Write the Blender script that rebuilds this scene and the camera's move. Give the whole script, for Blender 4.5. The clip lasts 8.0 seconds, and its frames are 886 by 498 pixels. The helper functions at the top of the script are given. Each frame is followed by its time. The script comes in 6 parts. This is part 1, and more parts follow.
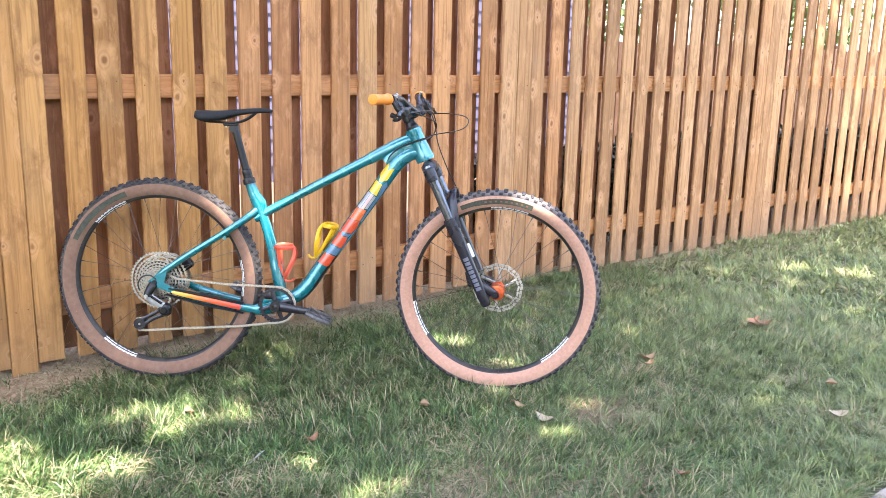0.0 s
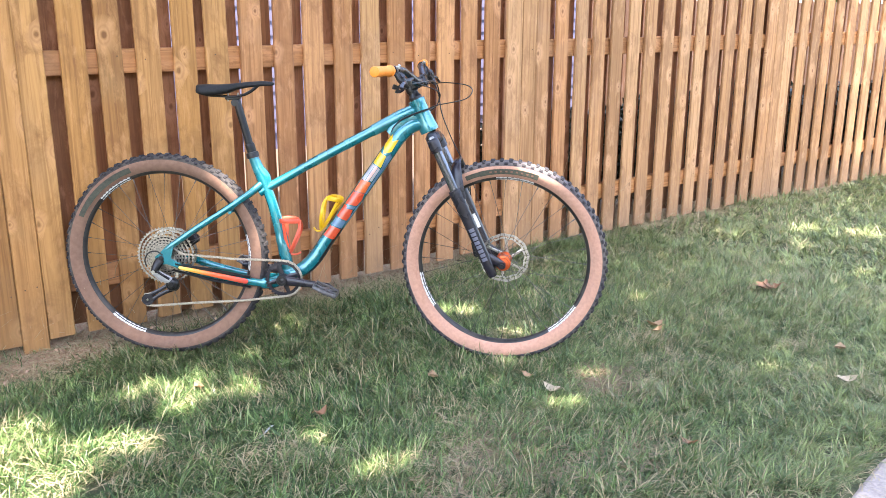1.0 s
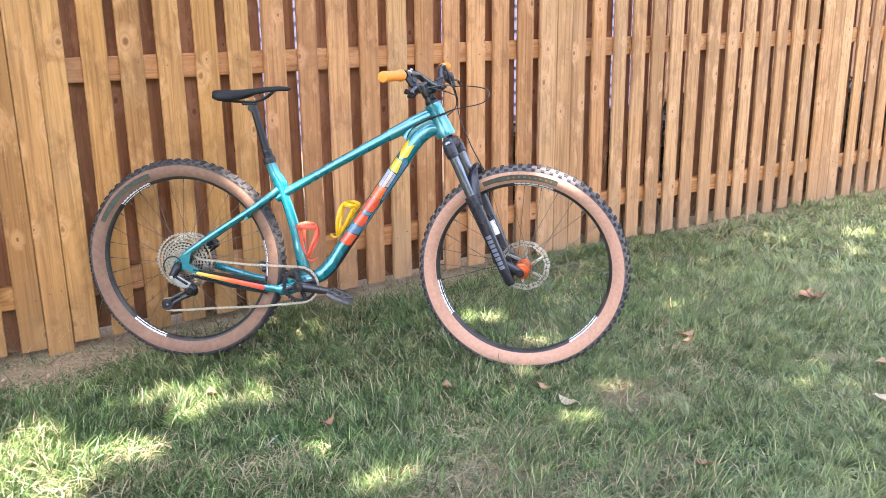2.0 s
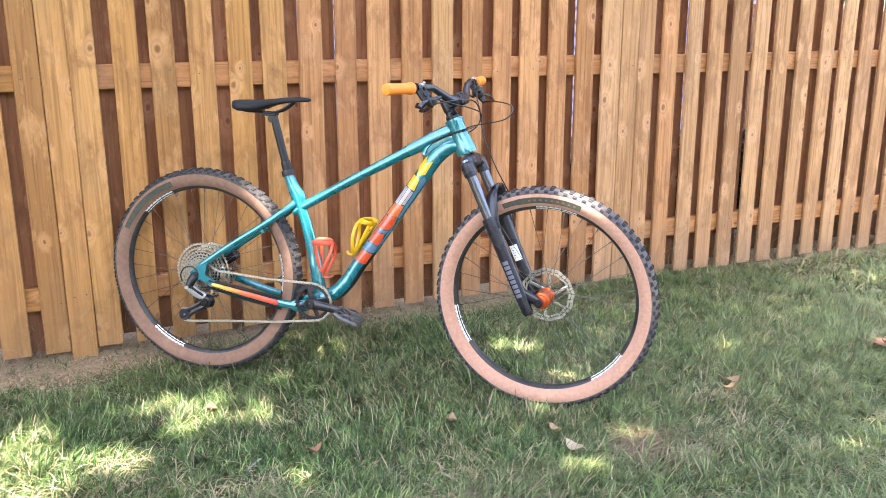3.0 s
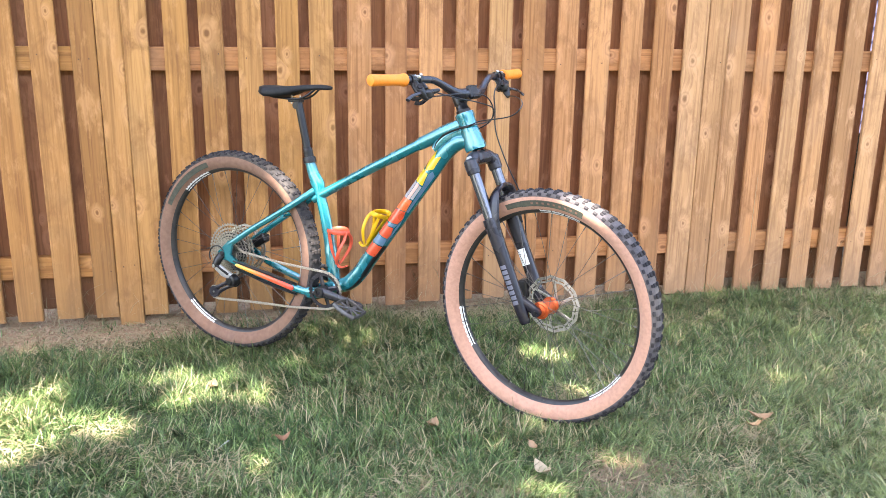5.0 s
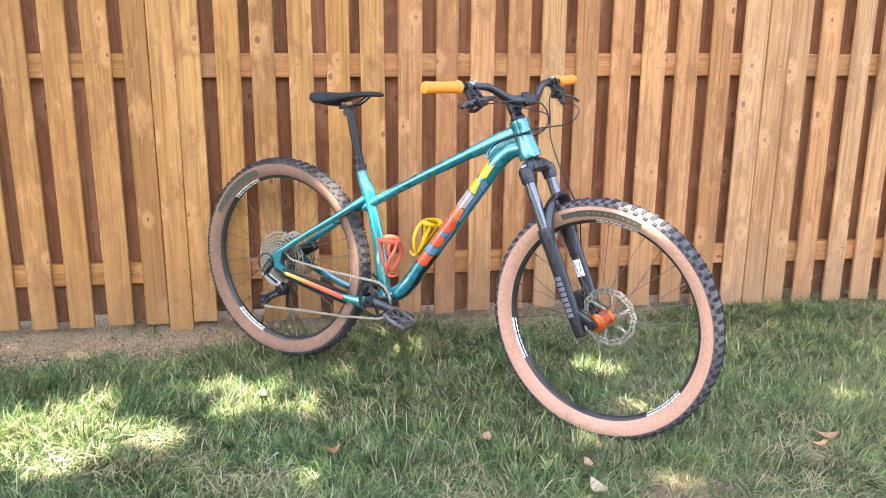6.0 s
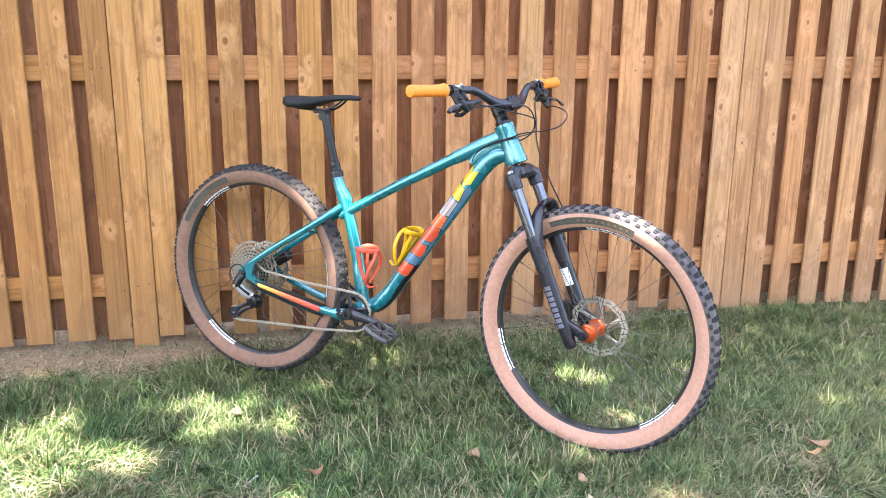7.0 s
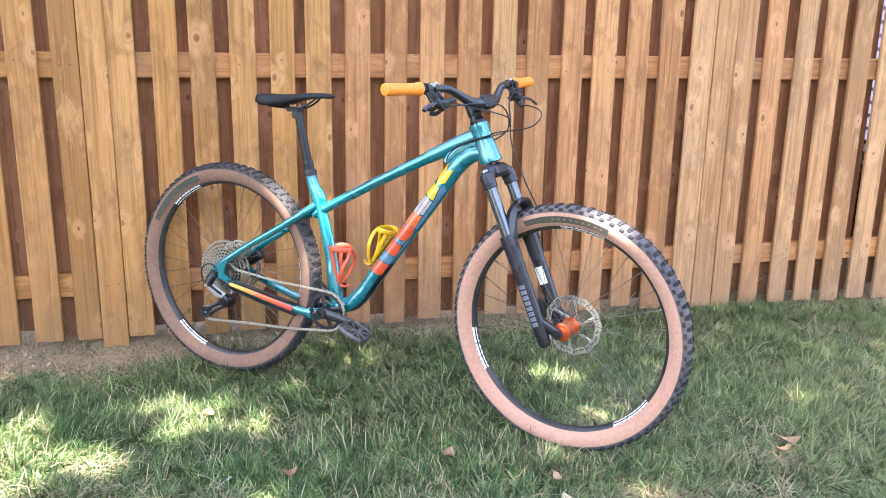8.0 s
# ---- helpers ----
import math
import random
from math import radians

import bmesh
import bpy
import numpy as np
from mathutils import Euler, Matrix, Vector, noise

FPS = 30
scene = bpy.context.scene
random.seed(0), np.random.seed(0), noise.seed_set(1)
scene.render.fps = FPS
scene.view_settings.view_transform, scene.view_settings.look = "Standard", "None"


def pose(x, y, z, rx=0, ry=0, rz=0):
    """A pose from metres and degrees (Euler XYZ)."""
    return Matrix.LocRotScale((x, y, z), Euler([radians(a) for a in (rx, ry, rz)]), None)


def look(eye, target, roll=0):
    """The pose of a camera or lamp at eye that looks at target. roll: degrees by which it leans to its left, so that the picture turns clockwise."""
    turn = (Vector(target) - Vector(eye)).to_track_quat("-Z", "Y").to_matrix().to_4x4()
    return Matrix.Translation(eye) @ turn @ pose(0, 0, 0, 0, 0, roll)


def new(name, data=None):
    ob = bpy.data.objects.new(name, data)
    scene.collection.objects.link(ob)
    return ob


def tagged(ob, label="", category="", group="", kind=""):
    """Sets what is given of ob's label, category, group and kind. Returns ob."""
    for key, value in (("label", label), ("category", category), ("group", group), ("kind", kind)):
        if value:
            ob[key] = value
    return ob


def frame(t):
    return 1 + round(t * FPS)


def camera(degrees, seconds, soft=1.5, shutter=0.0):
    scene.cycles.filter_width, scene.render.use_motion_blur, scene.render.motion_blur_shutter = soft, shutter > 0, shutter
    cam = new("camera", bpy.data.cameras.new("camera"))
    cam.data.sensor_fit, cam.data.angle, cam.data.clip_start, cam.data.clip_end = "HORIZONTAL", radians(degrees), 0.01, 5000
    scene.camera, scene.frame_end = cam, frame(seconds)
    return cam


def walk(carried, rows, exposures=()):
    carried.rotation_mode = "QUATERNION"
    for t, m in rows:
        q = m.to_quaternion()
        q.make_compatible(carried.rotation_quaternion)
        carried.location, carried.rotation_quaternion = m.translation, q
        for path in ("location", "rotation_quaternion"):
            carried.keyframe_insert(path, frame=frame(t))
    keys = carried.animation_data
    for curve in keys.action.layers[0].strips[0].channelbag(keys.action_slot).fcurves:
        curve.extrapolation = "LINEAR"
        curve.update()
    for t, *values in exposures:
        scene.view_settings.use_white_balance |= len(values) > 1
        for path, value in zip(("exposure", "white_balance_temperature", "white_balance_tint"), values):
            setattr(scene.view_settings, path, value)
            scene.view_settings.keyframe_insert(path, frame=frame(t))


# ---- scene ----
cam = camera(53.6, 8.0, 0.8)
PATH = [
    (0, (-0.808, -3.347, 1.208), (0.39, -1.807, 0.768), 1.3),
    (0.5, (-0.798, -3.344, 1.238), (0.379, -1.806, 0.736), 0.5),
    (1, (-0.783, -3.342, 1.247), (0.383, -1.806, 0.717), 0.2),
    (1.5, (-0.73, -3.345, 1.255), (0.406, -1.791, 0.711), -0.2),
    (2, (-0.59, -3.387, 1.265), (0.447, -1.763, 0.728), -0.7),
    (2.2, (-0.528, -3.417, 1.264), (0.45, -1.752, 0.742), -0.6),
    (3.3, (-0.052, -3.406, 1.243), (0.711, -1.625, 0.745), 0.3),
    (3.5, (0.033, -3.384, 1.245), (0.778, -1.594, 0.751), 0.6),
    (4, (0.225, -3.395, 1.239), (0.825, -1.559, 0.717), 0.5),
    (4.5, (0.409, -3.483, 1.244), (0.856, -1.607, 0.714), 0.8),
    (4.7, (0.427, -3.502, 1.249), (0.848, -1.62, 0.72), 0.9),
    (5.8, (0.44, -3.476, 1.271), (0.712, -1.571, 0.729), 0.2),
    (6, (0.412, -3.436, 1.265), (0.693, -1.528, 0.737), 0.4),
    (6.5, (0.357, -3.357, 1.262), (0.694, -1.456, 0.74), 0.4),
    (7, (0.336, -3.316, 1.258), (0.723, -1.425, 0.736), 0.6),
    (7.5, (0.334, -3.311, 1.258), (0.762, -1.429, 0.736), 0.9),
    (8, (0.323, -3.31, 1.255), (0.777, -1.434, 0.733), 1.1),
]
walk(cam, [(t, look(eye, target, roll)) for t, eye, target, roll in PATH], [(0.0, 3.36, 6680, 12), (3.5, 3.40, 6930, 12), (6.0, 3.49, 7000, 12), (8.0, 3.43, 6430, 12)])

# ---- world, sun, exposure ----
SUN_WAY = Vector((0.20, 0.33, -0.92)).normalized()      # the way the sunlight travels
world = bpy.data.worlds.new("sky")
scene.world = world
world.use_nodes = True
wn = world.node_tree
sky = wn.nodes.new("ShaderNodeTexSky")
sky.sky_type = 'NISHITA'
sky.sun_disc = False
sky.dust_density = 2.5
sky.ozone_density = 0.6
sky.sun_elevation = math.asin(-SUN_WAY.z)
sky.sun_rotation = math.atan2(-SUN_WAY.x, -SUN_WAY.y)
wn.links.new(sky.outputs[0], wn.nodes["Background"].inputs[0])
wn.nodes["Background"].inputs[1].default_value = 0.15
sun_data = bpy.data.lights.new("sun", 'SUN')
sun_data.energy = 4.0
sun_data.angle = radians(0.53)
sun_data.color = (1.0, 0.96, 0.91)
sun = new("sun", sun_data)
sun.matrix_world = look((0, 0, 0), SUN_WAY)


# ---- materials ----
def material(name):
    m = bpy.data.materials.new(name)
    m.use_nodes = True
    nt = m.node_tree
    return m, nt, nt.nodes["Principled BSDF"]


def node(nt, kind, **values):
    n = nt.nodes.new(kind)
    for key, value in values.items():
        n.inputs[key.replace("_", " ")].default_value = value
    return n


def ramp(nt, src, stops):
    r = nt.nodes.new("ShaderNodeValToRGB")
    while len(r.color_ramp.elements) < len(stops):
        r.color_ramp.elements.new(0.5)
    for e, (p, c) in zip(r.color_ramp.elements, stops):
        e.position = p
        e.color = (*c, 1) if len(c) == 3 else c
    nt.links.new(src, r.inputs[0])
    return r.outputs[0]


def mix(nt, fac, a, b, how='MIX'):
    m = nt.nodes.new("ShaderNodeMix")
    m.data_type = 'RGBA'
    m.blend_type = how
    for sock, val in ((m.inputs[0], fac), (m.inputs[6], a), (m.inputs[7], b)):
        if isinstance(val, bpy.types.NodeSocket):
            nt.links.new(val, sock)
        else:
            sock.default_value = val if isinstance(val, float) else (*val, 1)
    return m.outputs[2]


def coords(nt, scale=(1, 1, 1), shift=False):
    """Object coordinates, stretched; with shift, moved by the object's own random number."""
    tc = nt.nodes.new("ShaderNodeTexCoord")
    mp = nt.nodes.new("ShaderNodeMapping")
    mp.inputs["Scale"].default_value = scale
    nt.links.new(tc.outputs["Object"], mp.inputs[0])
    out = mp.outputs[0]
    if shift:
        oi = nt.nodes.new("ShaderNodeObjectInfo")
        mul = nt.nodes.new("ShaderNodeMath")
        mul.operation = 'MULTIPLY'
        mul.inputs[1].default_value = 57.0
        nt.links.new(oi.outputs["Random"], mul.inputs[0])
        add = nt.nodes.new("ShaderNodeVectorMath")
        add.operation = 'ADD'
        nt.links.new(out, add.inputs[0])
        nt.links.new(mul.outputs[0], add.inputs[1])
        out = add.outputs[0]
    return out


def noise_tex(nt, vec, scale, detail=4.0, rough=0.6, distort=0.0):
    n = node(nt, "ShaderNodeTexNoise", Scale=scale, Detail=detail, Roughness=rough, Distortion=distort)
    nt.links.new(vec, n.inputs["Vector"])
    return n.outputs["Fac"]


def bump(nt, bsdf, height, strength, distance):
    b = node(nt, "ShaderNodeBump", Strength=strength, Distance=distance)
    nt.links.new(height, b.inputs["Height"])
    nt.links.new(b.outputs[0], bsdf.inputs["Normal"])


def plain(name, col, rough, metal=0.0, vary=0.15, scale=40.0, coat=0.0, bumpy=0.0, dust=0.0, spec=0.5):
    """A surface of one colour with fine and broad variation, some dust, and wear in its gloss."""
    m, nt, b = material(name)
    vec = coords(nt)
    fine = noise_tex(nt, vec, scale, 5.0)
    broad = noise_tex(nt, vec, scale * 0.12, 3.0)
    dark = tuple(c * (1 - vary) for c in col)
    lite = tuple(min(1.0, c * (1 + vary) + 0.01 * vary) for c in col)
    c = ramp(nt, fine, [(0.3, dark), (0.7, lite)])
    if dust:
        spots = ramp(nt, broad, [(0.45, (0, 0, 0)), (0.75, (dust, dust, dust))])
        c = mix(nt, spots, c, (0.33, 0.27, 0.2))
    nt.links.new(c, b.inputs["Base Color"])
    r = ramp(nt, broad, [(0.3, (rough * 0.85,) * 3), (0.7, (min(1.0, rough * 1.2),) * 3)])
    nt.links.new(r, b.inputs["Roughness"])
    b.inputs["Metallic"].default_value = metal
    b.inputs["Coat Weight"].default_value = coat
    b.inputs["Specular IOR Level"].default_value = spec
    b.inputs["Coat Roughness"].default_value = 0.05
    if bumpy:
        bump(nt, b, fine, bumpy, 0.001)
    return m


def wood(name, light, dark, grey):
    """Stained softwood board: soft long grain bent round small ringed knots, mildew specks, worn patches; each board differs."""
    m, nt, b = material(name)

    def math_node(how, p, q):
        n = nt.nodes.new("ShaderNodeMath")
        n.operation = how
        for sock, val in zip(n.inputs, (p, q)):
            if isinstance(val, bpy.types.NodeSocket):
                nt.links.new(val, sock)
            else:
                sock.default_value = val
        return n.outputs[0]

    oi = nt.nodes.new("ShaderNodeObjectInfo")
    flat_v = coords(nt, (1, 1, 1), True)
    # knots: cells on the face of the board, some of them empty
    sep = nt.nodes.new("ShaderNodeSeparateXYZ")
    nt.links.new(flat_v, sep.inputs[0])
    face = nt.nodes.new("ShaderNodeCombineXYZ")
    nt.links.new(sep.outputs[0], face.inputs[0])
    nt.links.new(math_node('MULTIPLY', sep.outputs[2], 0.65), face.inputs[1])
    wob = node(nt, "ShaderNodeTexNoise", Scale=38.0, Detail=2.0)
    nt.links.new(flat_v, wob.inputs["Vector"])
    vor = node(nt, "ShaderNodeTexVoronoi", Scale=7.0, Randomness=1.0)
    vor.voronoi_dimensions = '2D'
    nt.links.new(face.outputs[0], vor.inputs["Vector"])
    cell = nt.nodes.new("ShaderNodeSeparateColor")
    nt.links.new(vor.outputs["Color"], cell.inputs[0])
    here = math_node('GREATER_THAN', cell.outputs[0], 0.44)
    big = math_node('MULTIPLY_ADD', cell.outputs[1], 0.50)
    nt.nodes[-1].inputs[2].default_value = 0.32
    uneven = math_node('MULTIPLY_ADD', wob.outputs["Fac"], 0.085)
    nt.nodes[-1].inputs[2].default_value = -0.026
    dist = math_node('DIVIDE', math_node('ADD', vor.outputs["Distance"], uneven), big)
    halo = math_node('MULTIPLY', ramp(nt, dist, [(0.08, (1, 1, 1)), (0.45, (0, 0, 0))]), here)
    # grain, pushed aside by the knots
    push = nt.nodes.new("ShaderNodeVectorMath")
    push.operation = 'MULTIPLY_ADD'
    nt.links.new(halo, push.inputs[0])
    push.inputs[1].default_value = (0.022, 0.0, 0.0)
    nt.links.new(flat_v, push.inputs[2])

    def stretch(scale):
        mp = nt.nodes.new("ShaderNodeMapping")
        mp.inputs["Scale"].default_value = scale
        nt.links.new(push.outputs[0], mp.inputs[0])
        return mp.outputs[0]

    grain = noise_tex(nt, stretch((30, 30, 1.3)), 1.0, 4.0, 0.6, 0.9)
    rings = noise_tex(nt, stretch((95, 95, 2.2)), 1.0, 3.0, 0.55, 0.5)
    patch = noise_tex(nt, flat_v, 2.3, 3.0, 0.6)
    blot = noise_tex(nt, stretch((9, 9, 4.5)), 1.0, 5.0, 0.7, 0.6)
    part_way = lambda k: tuple(p * k + q * (1 - k) for p, q in zip(light, dark))
    c = ramp(nt, grain, [(0.20, part_way(0.35)), (0.42, part_way(0.82)), (0.58, light), (0.80, part_way(0.70))])
    c = mix(nt, ramp(nt, rings, [(0.36, (0.85, 0.85, 0.85)), (0.53, (0.0, 0.0, 0.0))]), c, part_way(0.35))
    tint = ramp(nt, oi.outputs["Random"], [(0.0, (0.72, 0.68, 0.62)), (0.16, (1.04, 1.03, 0.90)), (0.34, (0.88, 0.83, 0.78)), (0.52, (1.04, 1.04, 1.02)), (0.72, (1.20, 1.26, 1.26)), (0.86, (0.92, 0.90, 0.84)), (1.0, (1.10, 1.05, 0.96))])
    c = mix(nt, 1.0, c, tint, 'MULTIPLY')
    c = mix(nt, ramp(nt, patch, [(0.52, (0, 0, 0)), (0.8, (0.5, 0.5, 0.5))]), c, grey)
    c = mix(nt, ramp(nt, blot, [(0.30, (0.85, 0.85, 0.85)), (0.50, (0, 0, 0))]), c, part_way(0.25))
    # specks of mildew in some places only
    speck = noise_tex(nt, stretch((80, 80, 42)), 1.0, 5.0, 0.8)
    where = noise_tex(nt, flat_v, 3.7, 3.0, 0.6)
    spots = math_node('MULTIPLY', ramp(nt, speck, [(0.54, (0, 0, 0)), (0.62, (1, 1, 1))]), ramp(nt, where, [(0.52, (0, 0, 0)), (0.70, (0.5, 0.5, 0.5))]))
    c = mix(nt, spots, c, part_way(0.12))
    worn = noise_tex(nt, stretch((22, 22, 7.0)), 1.0, 5.0, 0.7, 0.25)
    c = mix(nt, ramp(nt, worn, [(0.53, (0, 0, 0)), (0.68, (0.5, 0.5, 0.5))]), c, tuple(min(1.0, p * 1.30 + 0.03) for p in light))
    pale = math_node('MULTIPLY', ramp(nt, dist, [(0.07, (0.1, 0.1, 0.1)), (0.13, (0.60, 0.60, 0.60)), (0.22, (0.50, 0.50, 0.50)), (0.46, (0, 0, 0))]), here)
    c = mix(nt, pale, c, tuple(min(1.0, p * 1.35 + 0.04) for p in light))
    core = math_node('MULTIPLY', ramp(nt, dist, [(0.06, (0.62, 0.62, 0.62)), (0.10, (0.24, 0.24, 0.24)), (0.145, (0.08, 0.08, 0.08)), (0.20, (0.30, 0.30, 0.30)), (0.25, (0, 0, 0))]), here)
    c = mix(nt, core, c, tuple(d * 0.9 for d in dark))
    # soil splashed up on the foot of the boards
    tc = nt.nodes.new("ShaderNodeTexCoord")
    up = nt.nodes.new("ShaderNodeSeparateXYZ")
    nt.links.new(tc.outputs["Object"], up.inputs[0])
    low = math_node('MULTIPLY_ADD', blot, 0.30)
    nt.links.new(up.outputs[2], nt.nodes[-1].inputs[2])
    c = mix(nt, ramp(nt, low, [(0.13, (0.70, 0.70, 0.70)), (0.28, (0.38, 0.38, 0.38)), (0.55, (0, 0, 0))]), c, tuple(g * 0.62 for g in grey))
    nt.links.new(c, b.inputs["Base Color"])
    b.inputs["Roughness"].default_value = 0.68
    b.inputs["Specular IOR Level"].default_value = 0.3
    bump(nt, b, mix(nt, 0.5, grain, rings), 0.6, 0.003)
    return m


M_WOOD = wood("stained_cedar", (0.478, 0.220, 0.090), (0.166, 0.060, 0.024), (0.37, 0.21, 0.12))
M_WOOD_YELLOW = wood("yellower_cedar", (0.446, 0.212, 0.071), (0.168, 0.064, 0.021), (0.33, 0.19, 0.085))
# paler boards for the right end: its brighter light is put into their colour
M_WOOD_PALE = wood("pale_cedar", (0.482, 0.254, 0.119), (0.178, 0.075, 0.032), (0.44, 0.265, 0.16))
# recessed back boards and posts, coloured darker and redder than the front boards
M_WOOD_BACK = wood("back_cedar", (0.33, 0.138, 0.064), (0.14, 0.052, 0.024), (0.23, 0.12, 0.068))


def node_scaled(nt, src, k):
    n = nt.nodes.new("ShaderNodeMath")
    n.operation = 'MULTIPLY'
    nt.links.new(src, n.inputs[0])
    n.inputs[1].default_value = k
    return n.outputs[0]


def grass_material():
    m, nt, b = material("grass_blade")
    geo = nt.nodes.new("ShaderNodeNewGeometry")
    vec = coords(nt)
    broad = noise_tex(nt, vec, 1.7, 3.0)
    green = ramp(nt, geo.outputs["Random Per Island"], [(0.0, (0.012, 0.030, 0.008)), (0.35, (0.044, 0.092, 0.026)), (0.72, (0.118, 0.190, 0.062)), (0.92, (0.27, 0.35, 0.15)), (1.0, (0.50, 0.56, 0.32))])
    green = mix(nt, ramp(nt, broad, [(0.4, (0, 0, 0)), (0.7, (0.28, 0.28, 0.28))]), green, (0.22, 0.225, 0.10))
    # drier, paler lawn towards the path and along the far stretch; stronger light there is coloured in too
    sep = nt.nodes.new("ShaderNodeSeparateXYZ")
    nt.links.new(vec, sep.inputs[0])
    off = nt.nodes.new("ShaderNodeMath")
    off.operation = 'MULTIPLY_ADD'
    nt.links.new(sep.outputs[1], off.inputs[0])
    off.inputs[1].default_value = -0.75
    nt.links.new(sep.outputs[0], off.inputs[2])
    dry = nt.nodes.new("ShaderNodeMath")
    dry.operation = 'MULTIPLY_ADD'
    nt.links.new(noise_tex(nt, vec, 2.6, 4.0), dry.inputs[0])
    dry.inputs[1].default_value = 1.6
    nt.links.new(off.outputs[0], dry.inputs[2])
    green = mix(nt, ramp(nt, node_scaled(nt, dry.outputs[0], 0.2), [(0.55, (0, 0, 0)), (0.90, (0.45, 0.45, 0.45))]), green, (0.29, 0.32, 0.15))
    clump = noise_tex(nt, vec, 17.0, 3.0)
    green = mix(nt, 1.0, green, ramp(nt, clump, [(0.33, (0.42, 0.48, 0.44)), (0.5, (1.0, 1.0, 1.0)), (0.66, (1.6, 1.5, 1.4))]), 'MULTIPLY')
    odd = nt.nodes.new("ShaderNodeMath")
    odd.operation = 'MULTIPLY_ADD'
    nt.links.new(noise_tex(nt, vec, 3.1, 4.0), odd.inputs[0])
    odd.inputs[1].default_value = 0.9
    nt.links.new(geo.outputs["Random Per Island"], odd.inputs[2])
    gate = nt.nodes.new("ShaderNodeMath")
    gate.operation = 'GREATER_THAN'
    gate.inputs[1].default_value = 1.30
    nt.links.new(odd.outputs[0], gate.inputs[0])
    c = mix(nt, gate.outputs[0], green, (0.36, 0.30, 0.18))
    nt.links.new(c, b.inputs["Base Color"])
    b.inputs["Roughness"].default_value = 0.40
    b.inputs["Specular IOR Level"].default_value = 0.28
    tr = nt.nodes.new("ShaderNodeBsdfTranslucent")
    nt.links.new(c, tr.inputs["Color"])
    ms = nt.nodes.new("ShaderNodeMixShader")
    ms.inputs[0].default_value = 0.24
    nt.links.new(b.outputs[0], ms.inputs[1])
    nt.links.new(tr.outputs[0], ms.inputs[2])
    nt.links.new(ms.outputs[0], nt.nodes["Material Output"].inputs["Surface"])
    return m


def ground_material():
    """Soil and thatch under the grass; bare crumbly soil along the foot of the fence."""
    m, nt, b = material("lawn_soil")
    vec = coords(nt)
    fine = noise_tex(nt, vec, 60.0, 6.0, 0.7)
    broad = noise_tex(nt, vec, 2.2, 4.0)
    thatch = ramp(nt, fine, [(0.3, (0.022, 0.026, 0.012)), (0.5, (0.050, 0.056, 0.024)), (0.75, (0.11, 0.10, 0.052))])
    thatch = mix(nt, ramp(nt, broad, [(0.4, (0, 0, 0)), (0.7, (0.6, 0.6, 0.6))]), thatch, (0.045, 0.075, 0.022))
    soil = ramp(nt, fine, [(0.25, (0.17, 0.10, 0.06)), (0.5, (0.33, 0.215, 0.135)), (0.8, (0.48, 0.35, 0.23))])
    sep = nt.nodes.new("ShaderNodeSeparateXYZ")
    nt.links.new(vec, sep.inputs[0])
    add = nt.nodes.new("ShaderNodeMath")
    add.operation = 'MULTIPLY_ADD'
    nt.links.new(noise_tex(nt, vec, 7.0, 5.0, 0.7), add.inputs[0])
    add.inputs[1].default_value = 0.30
    # the bare strip is wider at one end of the fence
    wide = nt.nodes.new("ShaderNodeMapRange")
    nt.links.new(sep.outputs[0], wide.inputs[0])
    for k, v in zip((1, 2, 3, 4), (-0.1, 0.7, 0.05, -0.12)):
        wide.inputs[k].default_value = v
    strip = nt.nodes.new("ShaderNodeMath")
    nt.links.new(sep.outputs[1], strip.inputs[0])
    nt.links.new(wide.outputs[0], strip.inputs[1])
    nt.links.new(strip.outputs[0], add.inputs[2])
    edge = ramp(nt, add.outputs[0], [(0.0, (0, 0, 0)), (0.07, (1, 1, 1))])
    far = ramp(nt, sep.outputs[1], [(0.25, (0, 0, 0)), (0.5, (1, 1, 1))])
    c = mix(nt, edge, thatch, soil)
    c = mix(nt, far, c, mix(nt, fine, (0.040, 0.027, 0.017), (0.095, 0.064, 0.040)))
    nt.links.new(c, b.inputs["Base Color"])
    b.inputs["Roughness"].default_value = 0.95
    bump(nt, b, fine, 0.8, 0.012)
    return m


M_GRASS = grass_material()
M_GROUND = ground_material()
M_CONCRETE = plain("path_concrete", (0.27, 0.225, 0.205), 0.9, vary=0.25, scale=90.0, bumpy=0.6)


def leaf_material(name, a, b_, through_part=0.35):
    m, nt, b = material(name)
    geo = nt.nodes.new("ShaderNodeNewGeometry")
    vec = coords(nt)
    n = noise_tex(nt, vec, 90.0, 4.0)
    c = ramp(nt, geo.outputs["Random Per Island"], [(0.0, a), (1.0, b_)])
    c = mix(nt, ramp(nt, n, [(0.4, (0, 0, 0)), (0.75, (0.4, 0.4, 0.4))]), c, tuple(x * 0.6 for x in a))
    nt.links.new(c, b.inputs["Base Color"])
    b.inputs["Roughness"].default_value = 0.55
    tr = nt.nodes.new("ShaderNodeBsdfTranslucent")
    nt.links.new(c, tr.inputs["Color"])
    ms = nt.nodes.new("ShaderNodeMixShader")
    ms.inputs[0].default_value = through_part
    nt.links.new(b.outputs[0], ms.inputs[1])
    nt.links.new(tr.outputs[0], ms.inputs[2])
    nt.links.new(ms.outputs[0], nt.nodes["Material Output"].inputs["Surface"])
    return m


